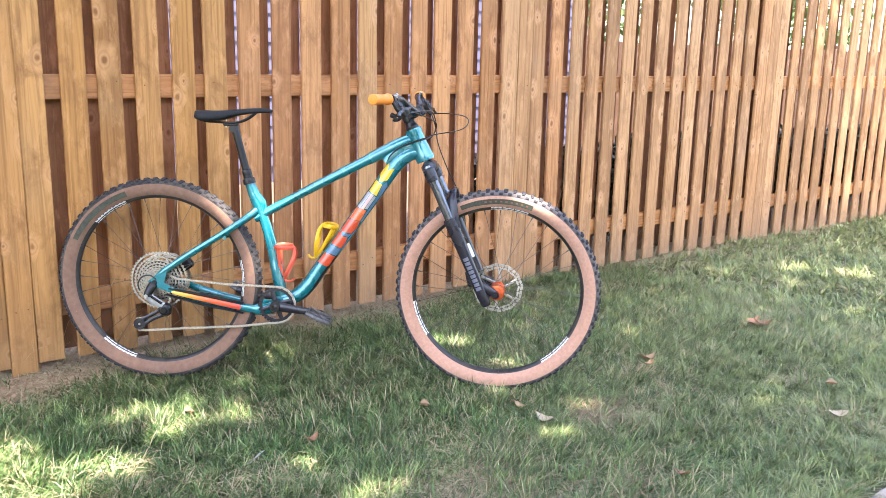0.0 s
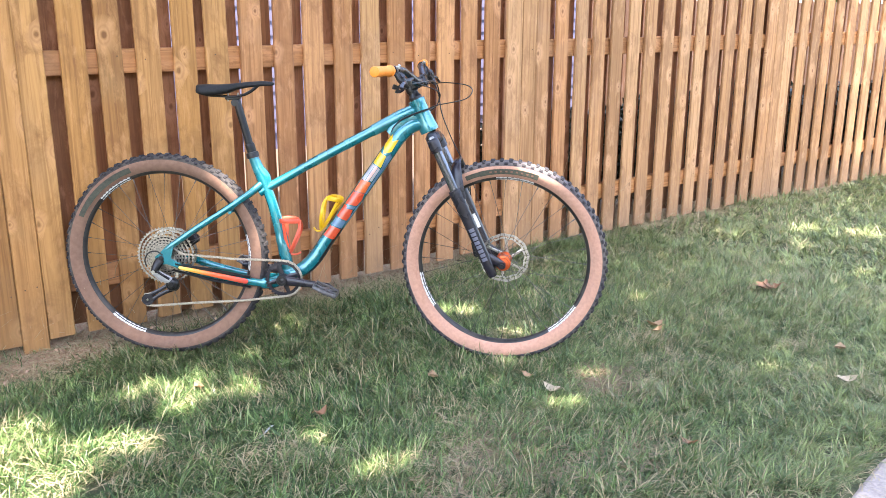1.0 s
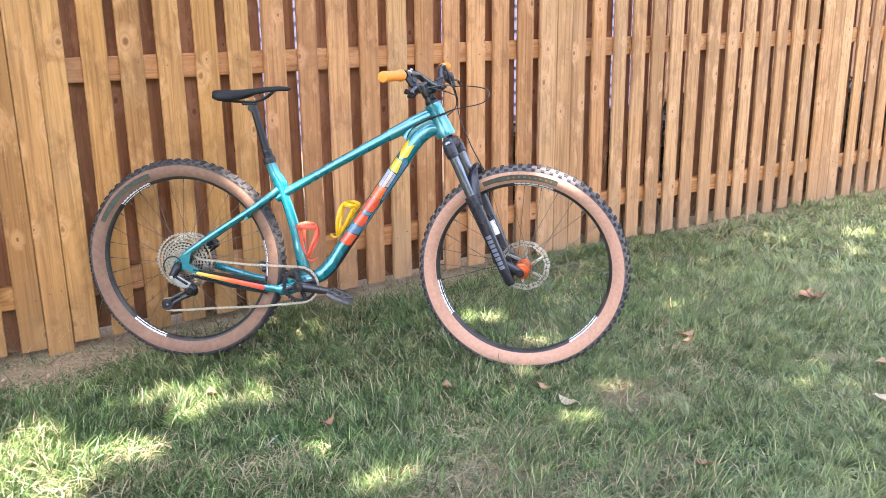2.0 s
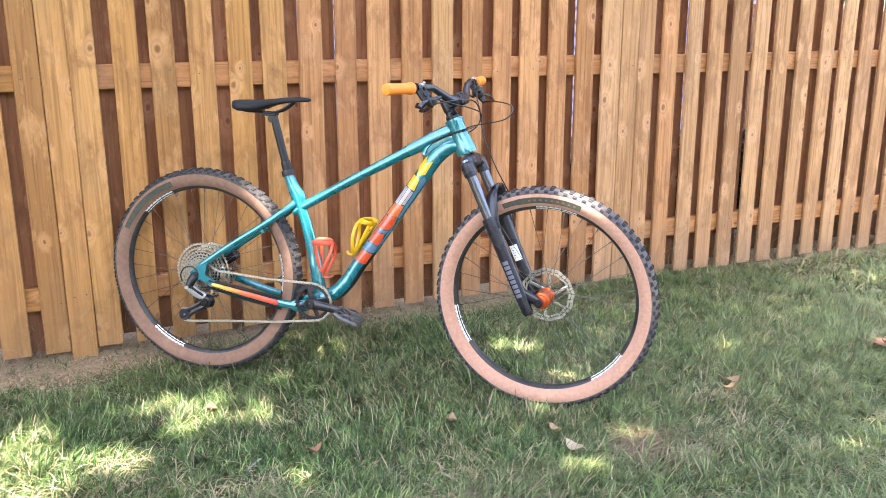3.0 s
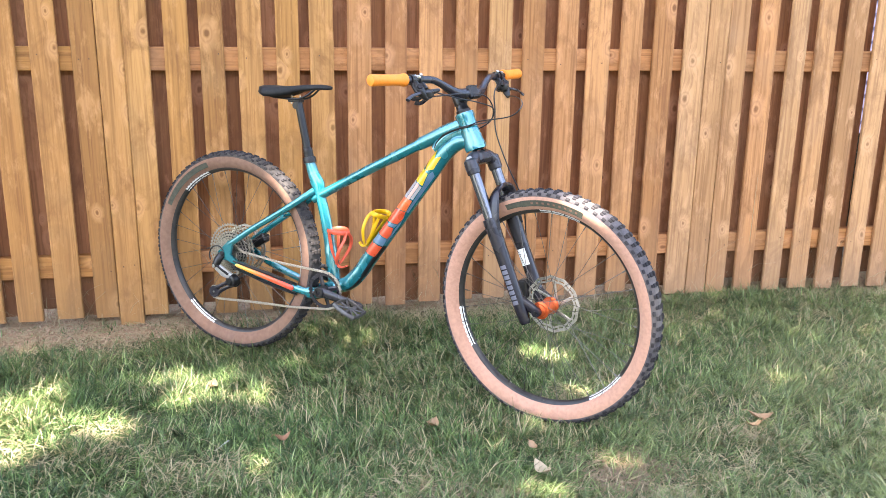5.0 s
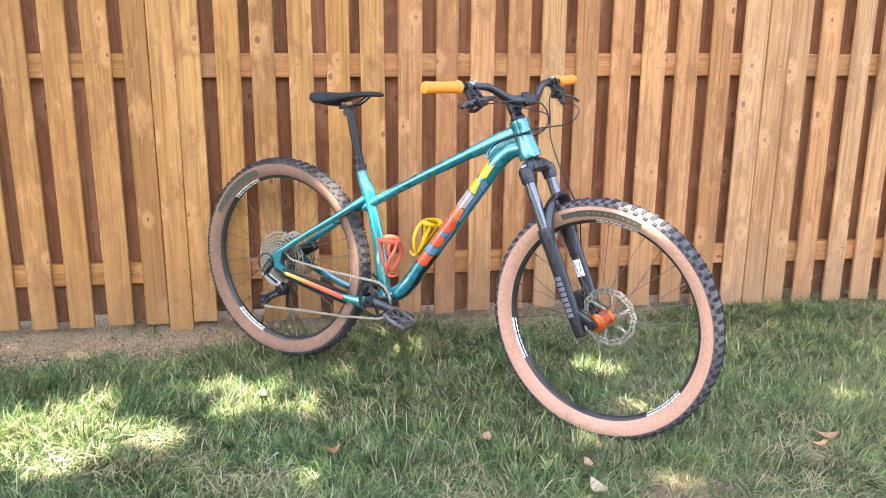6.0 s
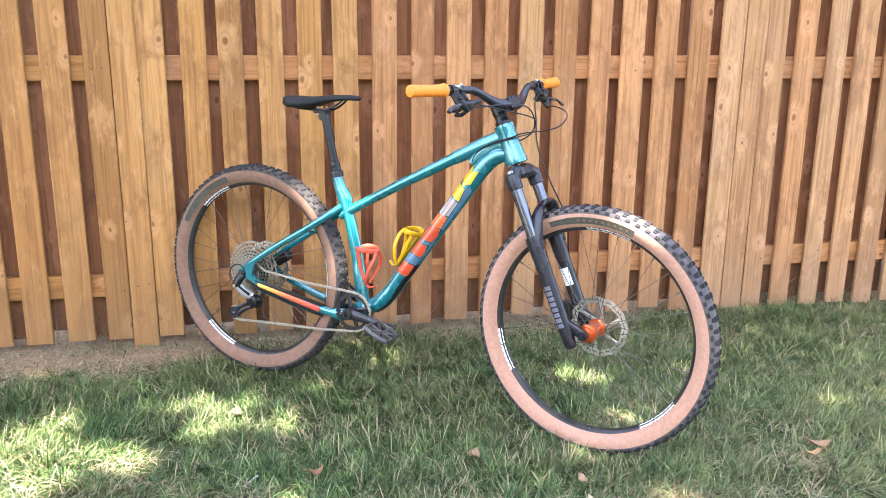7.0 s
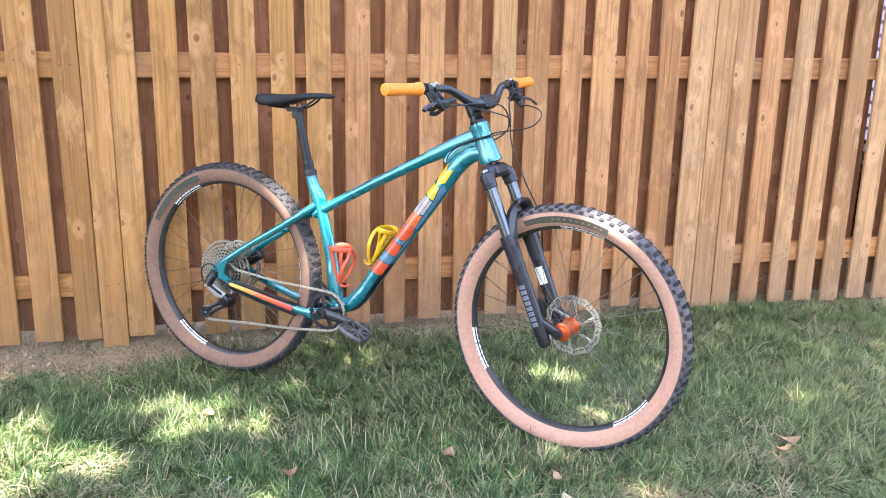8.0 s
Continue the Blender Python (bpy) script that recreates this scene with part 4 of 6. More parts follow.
def rotor_geo(y, r=0.090):
    g = Geo()
    n = 48
    ring = lambda rr, a, w: Vector((rr * math.cos(a), y + w, rr * math.sin(a)))
    for k in range(n):
        a0, a1 = 2 * math.pi * k / n, 2 * math.pi * (k + 1) / n
        wob, nxt = 0.0018 * math.sin(k * math.pi / 2), 0.0018 * math.sin((k + 1) * math.pi / 2)
        g.slab([(r + 0.001 + wob, a0), (r + 0.001 + nxt, a1), (r - 0.0080 + nxt, a1), (r - 0.0080 + wob, a0)], ring, 0.0018)
        g.slab([(r - 0.0125 + wob, a0), (r - 0.0125 + nxt, a1), (r - 0.0185 + nxt, a1), (r - 0.0185 + wob, a0)], ring, 0.0018)
        if k % 2 == 0:
            g.slab([(r - 0.004, a0), (r - 0.004, a0 + 0.055), (r - 0.0135, a0 + 0.105), (r - 0.0135, a0 + 0.05)], ring, 0.0018)
    for k in range(6):
        a = 2 * math.pi * k / 6
        p = Vector((0.020 * math.cos(a), y + 0.001, 0.020 * math.sin(a)))
        q = Vector(((r - 0.013) * math.cos(a + 0.5), y + 0.001, (r - 0.013) * math.sin(a + 0.5)))
        g.tube([p, q], [(0.006, 0.001), (0.0045, 0.001)], 6, (0, 1, 0))
    g.lathe([(0.012, 0), (0.024, 0), (0.024, 0.003), (0.012, 0.003)], (0, y - 0.0005, 0), (0, 1, 0), 20, True)
    return g


part("brake_rotor", rotor_geo(0.045), M_ROTOR, front_wheel, "perforated steel brake rotor")
part("brake_rotor", rotor_geo(0.058), M_ROTOR, rear_wheel, "perforated steel brake rotor")


def build_cassette():
    g = Geo().lathe([(0.017, -0.064), (0.019, -0.062), (0.026, -0.048), (0.040, -0.036), (0.070, -0.0265), (0.072, -0.0245), (0.018, -0.024)], (0, 0, 0), (0, 1, 0), 24, True)
    cas = part("cassette", g, M_BLACK, bike, "wide twelve-speed cassette of worn steel sprockets", BASE)
    teeth = (10, 12, 14, 16, 18, 21, 24, 28, 33, 38, 44, 51)
    for i, t in enumerate(teeth):
        r = t * 0.0127 / (2 * math.pi) + 0.001
        y = -0.0640 + i * 0.0037
        prof = []
        for k in range(t):
            for f, d in ((0.0, -0.003), (0.25, -0.0015), (0.45, 0.0025), (0.6, 0.0025), (0.8, -0.0015)):
                a = 2 * math.pi * (k + f) / t
                prof.append((a, r + d))
        inner = max(0.014, r - 0.0075)
        gg = Geo()
        n = len(prof)
        vs = [(rr * math.cos(a), y, rr * math.sin(a)) for a, rr in prof] + [(inner * math.cos(a), y, inner * math.sin(a)) for a, rr in prof]
        vs += [(x, yy + 0.0016, z) for x, yy, z in vs]
        fs = []
        for k in range(n):
            q = (k + 1) % n
            fs += [(k, q, n + q, n + k), (2 * n + k, 3 * n + k, 3 * n + q, 2 * n + q), (k, 2 * n + k, 2 * n + q, q), (n + k, n + q, 3 * n + q, 3 * n + k)]
        gg.add(vs, fs)
        part("sprocket", gg, M_GOLD, cas)


build_cassette()


def build_drivetrain():
    # chainring with teeth and spider
    t, r = 32, 0.0655
    gg = Geo()
    out = []
    for k in range(t):
        for f, d in ((0.0, -0.003), (0.3, 0.002), (0.6, 0.002), (0.9, -0.003)):
            a = 2 * math.pi * (k + f) / t
            out.append((a, r + d))
    n = len(out)
    vs = [(BB.x + rr * math.cos(a), -0.050, BB.z + rr * math.sin(a)) for a, rr in out] + [(BB.x + 0.052 * math.cos(a), -0.050, BB.z + 0.052 * math.sin(a)) for a, rr in out]
    vs += [(x, y - 0.0025, z) for x, y, z in vs]
    fs = []
    for k in range(n):
        q = (k + 1) % n
        fs += [(k, q, n + q, n + k), (2 * n + k, 3 * n + k, 3 * n + q, 2 * n + q), (k, 2 * n + k, 2 * n + q, q), (n + k, n + q, 3 * n + q, 3 * n + k)]
    gg.add(vs, fs)
    for k in range(4):
        a = radians(20 + 90 * k)
        gg.tube([BB + Vector((0.012 * math.cos(a), -0.051, 0.012 * math.sin(a))), BB + Vector((0.054 * math.cos(a), -0.051, 0.054 * math.sin(a)))], [(0.010, 0.003), (0.007, 0.002)], 8, (0, 1, 0))
    crank = part("crankset", Geo().lathe([(0.006, 0.068), (0.014, 0.068), (0.0145, 0.04), (0.0145, -0.04), (0.016, -0.046), (0.019, -0.05), (0.019, -0.088), (0.017, -0.091), (0.009, -0.091), (0.008, -0.086), (0.0, -0.086)], BB, (0, 1, 0), 28),
                 M_BLACK, bike, "black alloy crankset", BASE)
    part("chainring", gg, M_FORK, crank)
    for s, dirn in ((1, Vector((0.994, 0, -0.112))), (-1, Vector((-0.994, 0, 0.112)))):
        y = -0.078 * s
        c = Vector((BB.x, y, BB.z))
        e = c + dirn * 0.170 + Vector((0, -0.010 * s, 0))
        part("crank_arm", Geo().tube([c - dirn * 0.014, c, c + dirn * 0.04, c + dirn * 0.10 + Vector((0, -0.004 * s, 0)), e, e + dirn * 0.012], [(0.010, 0.006), (0.0185, 0.009), (0.0165, 0.008), (0.0135, 0.0075), (0.0135, 0.0075), (0.007, 0.006)], 16, (0, 1, 0)), M_FORK, crank, "black crank arm")
        ps = 0.82
        # open platform pedal
        pm = Matrix.Rotation(radians(24), 3, 'Y')
        pc = e + Vector((0, -0.062 * s, 0.006 * s))
        g = Geo()
        g.tube([e, e + Vector((0, -0.105 * s, 0))], [0.009, 0.006], 12)
        loop = [(u * ps, v * ps) for u, v in [(-0.050, -0.045), (-0.020, -0.052), (0.020, -0.052), (0.050, -0.045), (0.053, 0.0), (0.050, 0.045), (0.020, 0.052), (-0.020, 0.052), (-0.050, 0.045), (-0.053, 0.0)]]
        g.tube([pc + pm @ Vector((u, v, 0)) for u, v in loop], (0.0042, 0.0070), 8, None, False, True)
        for a, b in (((-0.05, -0.045), (0.0, 0.0)), ((0.05, -0.045), (0.0, 0.0)), ((-0.05, 0.045), (0.0, 0.0)), ((0.05, 0.045), (0.0, 0.0)), ((-0.052, 0), (0.052, 0))):
            g.tube([pc + pm @ Vector((*a, 0)) * ps, pc + pm @ Vector((*b, 0)) * ps], 0.0034, 8)
        for u, v in loop:
            g.tube([pc + pm @ Vector((u, v, -0.0095)), pc + pm @ Vector((u, v, 0.0095))], 0.0016, 6)
        part("pedal", g, M_PEDAL, crank, "worn dark grey open platform pedal")
    # rear derailleur
    g = Geo().tube([at(-0.004, -0.004, 0.076), at(-0.012, -0.020, 0.084), at(-0.024, -0.046, 0.086)], [(0.016, 0.009), (0.016, 0.012), (0.014, 0.014)], 12, (0, 1, 0))
    g.tube(smooth_line([at(-0.052, -0.030, 0.082), at(-0.058, -0.005, 0.080), at(-0.044, 0.020, 0.078), at(-0.015, 0.026, 0.078), at(0.006, 0.012, 0.078)], 5), 0.0026, 8)
    mech = part("rear_derailleur", g, M_BLACK, bike, "black rear derailleur with a silver link", BASE)
    g = Geo().tube([at(-0.022, -0.050, 0.080), at(0.000, -0.072, 0.070), at(0.026, -0.086, 0.060)], [(0.015, 0.011), (0.017, 0.012), (0.014, 0.011)], 12, (0, 1, 0))
    part("link", g, M_SILVER, mech, "silver parallelogram link")
    g = Geo().lathe([(0.0, -0.004), (0.019, -0.004), (0.023, 0.0), (0.024, 0.016), (0.020, 0.024), (0.012, 0.026), (0.010, 0.030), (0.0, 0.030)], at(0.030, -0.100, 0.046), (0, -1, 0), 22)
    part("p_knuckle", g, M_BLACK, mech)
    g = Geo().tube([at(-0.020, -0.038, 0.094), at(0.004, -0.058, 0.086), at(0.024, -0.076, 0.074)], [(0.0045, 0.004), (0.0045, 0.004), (0.005, 0.004)], 10, (0, 1, 0))
    part("link", g, M_FORK, mech)
    up, lo = at(0.030, -0.108, 0.040), at(-0.068, -0.162, 0.040)
    d = lo - up
    nrm = Vector((-d.z, 0, d.x)).normalized()
    for s, mt in ((0.0445, M_FORK), (0.033, M_BLACK)):
        # an open cage plate: two rails between two eyes
        g = Geo()
        for k in (1, -1):
            pts = [Vector((up.x, -s, up.z)) + nrm * 0.012 * k, Vector((up.x + d.x * 0.5, -s, up.z + d.z * 0.5)) + nrm * (0.008 * k - 0.002), Vector((lo.x, -s, lo.z)) + nrm * 0.011 * k]
            g.tube(smooth_line(pts, 4), [(0.0066, 0.0016)] * 9, 8, (0, 1, 0))
        for c, e in ((up, 0.018), (lo, 0.0215)):
            g.lathe([(0.0045, -0.0014), (e, -0.0014), (e, 0.0014), (0.0045, 0.0014)], (c.x, -s, c.z), (0, 1, 0), 18, True)
        part("cage_plate", g, mt, mech)
    for c in (up, lo):
        g = Geo().lathe([(0.004, -0.003), (0.018, -0.003), (0.021, -0.0015), (0.021, 0.0015), (0.018, 0.003), (0.004, 0.003)], c, (0, 1, 0), 13, True)
        part("jockey_wheel", g, M_BLACK, mech)
        part("bolt", Geo().tube([c + Vector((0, -0.007, 0)), c + Vector((0, 0.006, 0))], 0.0035, 8), M_STEEL, mech)
    part("bolt", Geo().tube([at(-0.024, -0.046, 0.092), at(-0.024, -0.046, 0.100)], 0.0065, 10), M_STEEL, mech)
    part("axle_end", Geo().lathe([(0.0, 0.004), (0.006, 0.004), (0.010, 0.0), (0.010, -0.004)], at(0, 0, 0.082), (0, -1, 0), 14), M_BLACK, mech)
    # chain
    way = [at(0.020, 0.036, 0.046), at(0.070, 0.012, 0.047), at(0.250, -0.002, 0.049)]
    for k in range(10):
        a = radians(94 - k * 20.5)
        way.append(at(BB.x + 0.0665 * math.cos(a), BB.z + 0.0665 * math.sin(a), 0.051))
    way += [at(0.30, -0.156, 0.047), at(0.10, -0.172, 0.042), at(-0.042, -0.186, 0.0395), at(-0.070, -0.184, 0.0395), at(-0.088, -0.166, 0.0395), at(-0.078, -0.145, 0.0395), at(-0.03, -0.132, 0.040), at(0.030, -0.090, 0.041), at(0.046, -0.070, 0.043), at(0.040, -0.030, 0.046), at(0.036, 0.0, 0.046)]
    line = [Vector(p) for p in way]
    steps = [(b - a).length for a, b in zip(line, line[1:])]
    total = sum(steps)
    cnt = int(total / 0.0127)
    g = Geo()
    for k in range(cnt):
        d = (k + 0.5) * total / cnt
        i = 0
        while d > steps[i]:
            d -= steps[i]
            i += 1
        t = (line[i + 1] - line[i]).normalized()
        p = line[i] + t * d
        nz = t.cross(Vector((0, 1, 0))).normalized()
        mm = Matrix((t, Vector((0, 1, 0)), nz)).transposed()
        wide = 0.0066 if k % 2 else 0.0042
        g.box(p, (0.0115, wide, 0.0082), mm, 0.0018)
        g.tube([p + t * 0.0063 - Vector((0, 0.0038, 0)), p + t * 0.0063 + Vector((0, 0.0038, 0))], 0.0044, 6)
    part("chain", g, M_CHAIN, bike, "worn bicycle chain", BASE, 0)


build_drivetrain()


def build_fork():
    g = Geo().box((0.004, 0, -0.030), (0.052, 0.075, 0.040), None, 0.010)
    for s in (1, -1):
        g.tube(smooth_line([(0.002, 0.020 * s, -0.026), (0.004, 0.045 * s, -0.032), (0.006, 0.066 * s, -0.048)], 4), [(0.022, 0.022)] * 9, 14)
        g.lathe([(0.018, -0.078), (0.0215, -0.076), (0.0225, -0.050), (0.021, -0.034), (0.014, -0.028), (0.0, -0.026)], (0.006, 0.066 * s, 0), (0, 0, 1), 22)
    fork = part("suspension_fork", g, M_FORK, bike, "black suspension fork with grey stanchions", STEER_M)
    for s in (1, -1):
        part("stanchion", Geo().tube([(0.006, 0.066 * s, -0.07), (0.006, 0.066 * s, -0.25)], 0.0172, 22), M_STANCHION, fork, "polished dark grey stanchion")
        g = Geo().lathe([(0.0178, -0.222), (0.0235, -0.224), (0.0245, -0.236), (0.0232, -0.262), (0.0215, -0.34), (0.0205, -0.44), (0.0195, -0.52), (0.018, -0.556), (0.014, -0.566), (0.0, -0.568)], (0.006, 0.066 * s, 0), (0, 0, 1), 24)
        g.tube([(0.010, 0.062 * s, -0.490), (0.036, 0.058 * s, -0.522), (0.052, 0.056 * s, -0.542)], [(0.018, 0.012), (0.017, 0.010), (0.013, 0.009)], 12, (0, 1, 0))
        g.tube([(0.050, 0.049 * s, -0.542), (0.050, 0.066 * s, -0.542)], 0.014, 16)
        part("lower_leg", g, M_FORK, fork)
        part("axle_end", Geo().tube([(0.050, 0.066 * s, -0.542), (0.050, 0.071 * s, -0.542)], 0.0065, 12), M_BLACK, fork)
        part("top_cap", Geo().lathe([(0.0, -0.020), (0.007, -0.0205), (0.010, -0.0235), (0.012, -0.028)], (0.006, 0.066 * s, 0), (0, 0, 1), 12), M_STEEL if s < 0 else M_BLACK, fork)
    # arch over the tyre
    arch = smooth_line([(0.012, -0.070, -0.262), (0.022, -0.066, -0.220), (0.036, -0.052, -0.168), (0.044, -0.030, -0.146), (0.045, 0, -0.140), (0.044, 0.030, -0.146), (0.036, 0.052, -0.168), (0.022, 0.066, -0.220), (0.012, 0.070, -0.262)], 5)
    part("arch", Geo().tube(arch, [(0.0095, 0.022), (0.0095, 0.0215), (0.0095, 0.021)] + [(0.0095, 0.020)] * (len(arch) - 6) + [(0.0095, 0.021), (0.0095, 0.0215), (0.0095, 0.022)], 12, (1, 0, 0.3)), M_FORK, fork)
    # lettering blocks on the drive-side leg, and the pale label on the other one
    for k in range(8):
        z0 = -0.372 - k * 0.0165
        gg = Geo()
        for j in range(5):
            a0, a1 = radians(-118 + j * 11), radians(-118 + (j + 1) * 11)
            r = 0.0219 - 0.00014 * k
            f = lambda a, z, r=r: (0.006 + r * math.cos(a), -0.066 + r * math.sin(a), z)
            gg.add([f(a0, z0), f(a1, z0), f(a1, z0 - 0.0125), f(a0, z0 - 0.0125)], [(0, 1, 2, 3)])
        part("decal", gg, M_FORK_PRINT, fork)
    gg = Geo()
    for j in range(6):
        a0, a1 = radians(-128 + j * 13), radians(-128 + (j + 1) * 13)
        f = lambda a, z: (0.006 + 0.0219 * math.cos(a), 0.066 + 0.0219 * math.sin(a), z)
        gg.add([f(a0, -0.345), f(a1, -0.345), f(a1, -0.400), f(a0, -0.400)], [(0, 1, 2, 3)])
    part("label", gg, M_WHITE, fork, "white printed label")
    for k in range(5):
        gg = Geo()
        f = lambda a, z: (0.006 + 0.0222 * math.cos(a), 0.066 + 0.0222 * math.sin(a), z)
        z = -0.352 - k * 0.009
        gg.add([f(radians(-112), z), f(radians(-85 - 8 * (k % 2)), z), f(radians(-85 - 8 * (k % 2)), z - 0.003), f(radians(-112), z - 0.003)], [(0, 1, 2, 3)])
        part("label_bar", gg, M_LABEL, fork)
    # front caliper behind the far leg
    g = Geo().box((-0.028, 0.050, -0.470), (0.030, 0.034, 0.062), Matrix.Rotation(radians(12), 3, 'Y'), 0.006)
    g.tube([(-0.012, 0.062, -0.45), (0.004, 0.066, -0.44)], 0.007, 10)
    g.tube([(-0.020, 0.062, -0.50), (0.004, 0.066, -0.51)], 0.007, 10)
    part("brake_caliper", g, M_BLACK, fork, "black front brake caliper")


build_fork()
g = Geo().box(at(0.068, 0.040, -0.058), (0.064, 0.032, 0.036), Matrix.Rotation(radians(-35), 3, 'Y'), 0.006)
g.tube([at(0.045, 0.020, -0.066), at(0.095, 0.060, -0.066)], 0.008, 10)
part("rear_brake_caliper", g, M_BLACK, bike, "black rear brake caliper", BASE)

# handlebar, stem and controls, in the axes of the steerer
BAR_X, BAR_Z = 0.042, 0.168


def bar_point(y):
    """The bar's middle line at a distance y to the left of the stem."""
    a = abs(y)
    t = min(1.0, max(0.0, (a - 0.04) / 0.13))
    rise = 0.054 * t * t * (3 - 2 * t) + 0.055 * max(0.0, a - 0.17)
    back = 0.010 * t + max(0.0, a - 0.15) * 0.135
    return Vector((BAR_X - back * 0.94, y, BAR_Z + rise + back * 0.42 * 0.3))


# the bar is turned and tipped a touch so its grips fit the camera's view
BAR_M = STEER_M @ Matrix.Translation((BAR_X, 0, BAR_Z)) @ pose(0, 0, 0, -1.4, 0, -2.2) @ Matrix.Translation((-BAR_X, 0, -BAR_Z))


def build_cockpit():
    g = Geo().lathe([(0.018, 0.116), (0.0235, 0.117), (0.0235, 0.128), (0.022, 0.130), (0.0185, 0.138), (0.0185, 0.146), (0.021, 0.147), (0.0215, 0.186), (0.019, 0.190), (0.0, 0.191)], (0, 0, 0), (0, 0, 1), 24)
    g.box((0.020, 0, 0.167), (0.044, 0.040, 0.034), None, 0.007)
    stem = part("stem", g, M_BLACK, bike, "short black stem", STEER_M)
    g = Geo().box((BAR_X + 0.012, 0, BAR_Z), (0.020, 0.046, 0.044), None, 0.006)
    part("faceplate", g, M_BLACK, stem)
    for y in (-0.016, 0.016):
        for z in (-0.016, 0.016):
            part("bolt", Geo().tube([(BAR_X + 0.020, y, BAR_Z + z), (BAR_X + 0.0245, y, BAR_Z + z)], 0.0034, 8), M_BLACK, stem)
    ys = [-0.392 + 0.784 * i / 56 for i in range(57)]
    rad = [0.0111 if abs(y) > 0.12 else 0.0111 + 0.0064 * min(1.0, (0.12 - abs(y)) / 0.08) for y in ys]
    bar = part("handlebar", Geo().tube([bar_point(y) for y in ys], rad, 18), M_FORK, bike, "wide black riser handlebar", BAR_M)
    for s in (1, -1):
        pts = [bar_point(s * a) for a in (0.262, 0.264, 0.270, 0.276, 0.280, 0.30, 0.32, 0.34, 0.36, 0.38, 0.390, 0.396, 0.398)]
        part("grip", Geo().tube(pts, [0.015, 0.0185, 0.0195, 0.0185, 0.0165, 0.0162, 0.0160, 0.0162, 0.0164, 0.0168, 0.0172, 0.0160, 0.010], 22), M_ORANGE, bar, "bright orange rubber grip")
        # brake clamp, body hanging below the bar, and lever blade
        c, out = bar_point(s * 0.235), (bar_point(s * 0.30) - bar_point(s * 0.20)).normalized()
        k = 1.0 if s > 0 else 0.85
        P = lambda f, d, o: c + Vector((f, 0, -d)) * k + out * o
        g = Geo().tube([c - out * 0.010, c + out * 0.010], 0.0158, 16)
        g.tube(smooth_line([P(0.008, 0.010, 0.002), P(0.010, 0.034, -0.002), P(0.014, 0.060, -0.012), P(0.018, 0.080, -0.020)], 4), [0.0085, 0.0095, 0.011, 0.0125, 0.0135, 0.0140, 0.0138, 0.013, 0.012, 0.011, 0.0095, 0.008, 0.0062], 14)
        g.tube([P(0.004, 0.014, 0.010), P(0.010, 0.044, 0.008), P(0.020, 0.058, 0.008)], [0.006, 0.0075, 0.0065], 10)
        lev = part("brake_lever", g, M_BLACK, bar, "black hydraulic brake lever")
        blade = smooth_line([P(0.020, 0.052, 0.004), P(0.030, 0.060, 0.020), P(0.032, 0.066, 0.042), P(0.030, 0.074, 0.062), P(0.032, 0.084, 0.076)], 5)
        part("lever_blade", Geo().tube(blade, [(0.0062, 0.0040)] * (len(blade) - 4) + [(0.0066, 0.0046)] * 4, 10), M_FORK, lev)
        part("reservoir_cap", Geo().lathe([(0.0, 0.0), (0.008, 0.0), (0.009, -0.003), (0.009, -0.006)], P(0.012, 0.036, -0.002) + Vector((0.013, -0.006, 0.004)), (0.8, -0.5, 0.2), 14), M_FORK, lev)
        part("band_bolt", Geo().tube([c + Vector((0.012, 0, 0.004)), c + Vector((0.018, 0, 0.007))], 0.004, 8), M_STEEL, lev)
        # shifter below the bar (a thumb paddle for the dropper on the far side)
        c2 = bar_point(s * 0.208)
        k = 1.0 if s < 0 else 0.6
        g = Geo().tube([c2 - out * 0.007, c2 + out * 0.007], 0.0150, 16)
        g.tube([c2 + Vector((0.002, 0, -0.010)), c2 + Vector((0.008, 0, -0.034))], [(0.008, 0.010), (0.010, 0.012)], 10)
        pod = c2 + Vector((0.012, 0, -0.030 - 0.018 * k))
        g.lathe([(0.0, 0.012), (0.010, 0.012), (0.019, 0.008), (0.021, 0.0), (0.020, -0.008), (0.014, -0.013), (0.006, -0.014), (0.006, -0.017), (0.0, -0.017)], pod, (0.45, -0.15, 0.88), 22)
        g.tube([pod + out * 0.006, pod - out * 0.026 * k + Vector((0.010, 0, 0.004)), pod - out * 0.040 * k + Vector((0.014, 0, 0.006))], [0.010, 0.0075, 0.0045], 12)
        sh = part("shifter", g, M_BLACK, bar, "black trigger shifter" if s < 0 else "black dropper remote")
        for dz, oo in ((0.0, 0.030), (-0.014, 0.020)) if s < 0 else ((0.0, 0.022),):
            g = Geo().tube(smooth_line([pod + Vector((-0.010, 0, dz)), pod + Vector((-0.026, 0, dz - 0.006)) + out * oo * 0.5, pod + Vector((-0.034, 0, dz + 0.002)) + out * oo], 4), [(0.0065, 0.003)] * 6 + [(0.0085, 0.0035)] * 3, 10)
            part("thumb_paddle", g, M_FORK, sh)
        part("band_bolt", Geo().tube([c2 + Vector((0.011, -0.004, 0.007)), c2 + Vector((0.018, -0.006, 0.011))], 0.005, 8), M_STEEL, sh)
        if s < 0:
            part("clamp_cover", Geo().box(c2 + Vector((0.012, -0.006, 0.004)) + out * 0.009, (0.014, 0.016, 0.012), Matrix.Rotation(radians(30), 3, 'Y'), 0.004), M_STEEL, sh, "silver clamp cover")
    return bar


build_cockpit()
INV = BASE.inverted()


def cable(pts, r=0.0020, label="thin black cable"):
    part("cable", Geo().tube(smooth_line(pts, 8), r, 8), M_BLACK, bike, label, BASE)


def steer_pt(p):
    return INV @ STEER_M @ Vector(p)


def bar_pt(p):
    return INV @ BAR_M @ Vector(p)


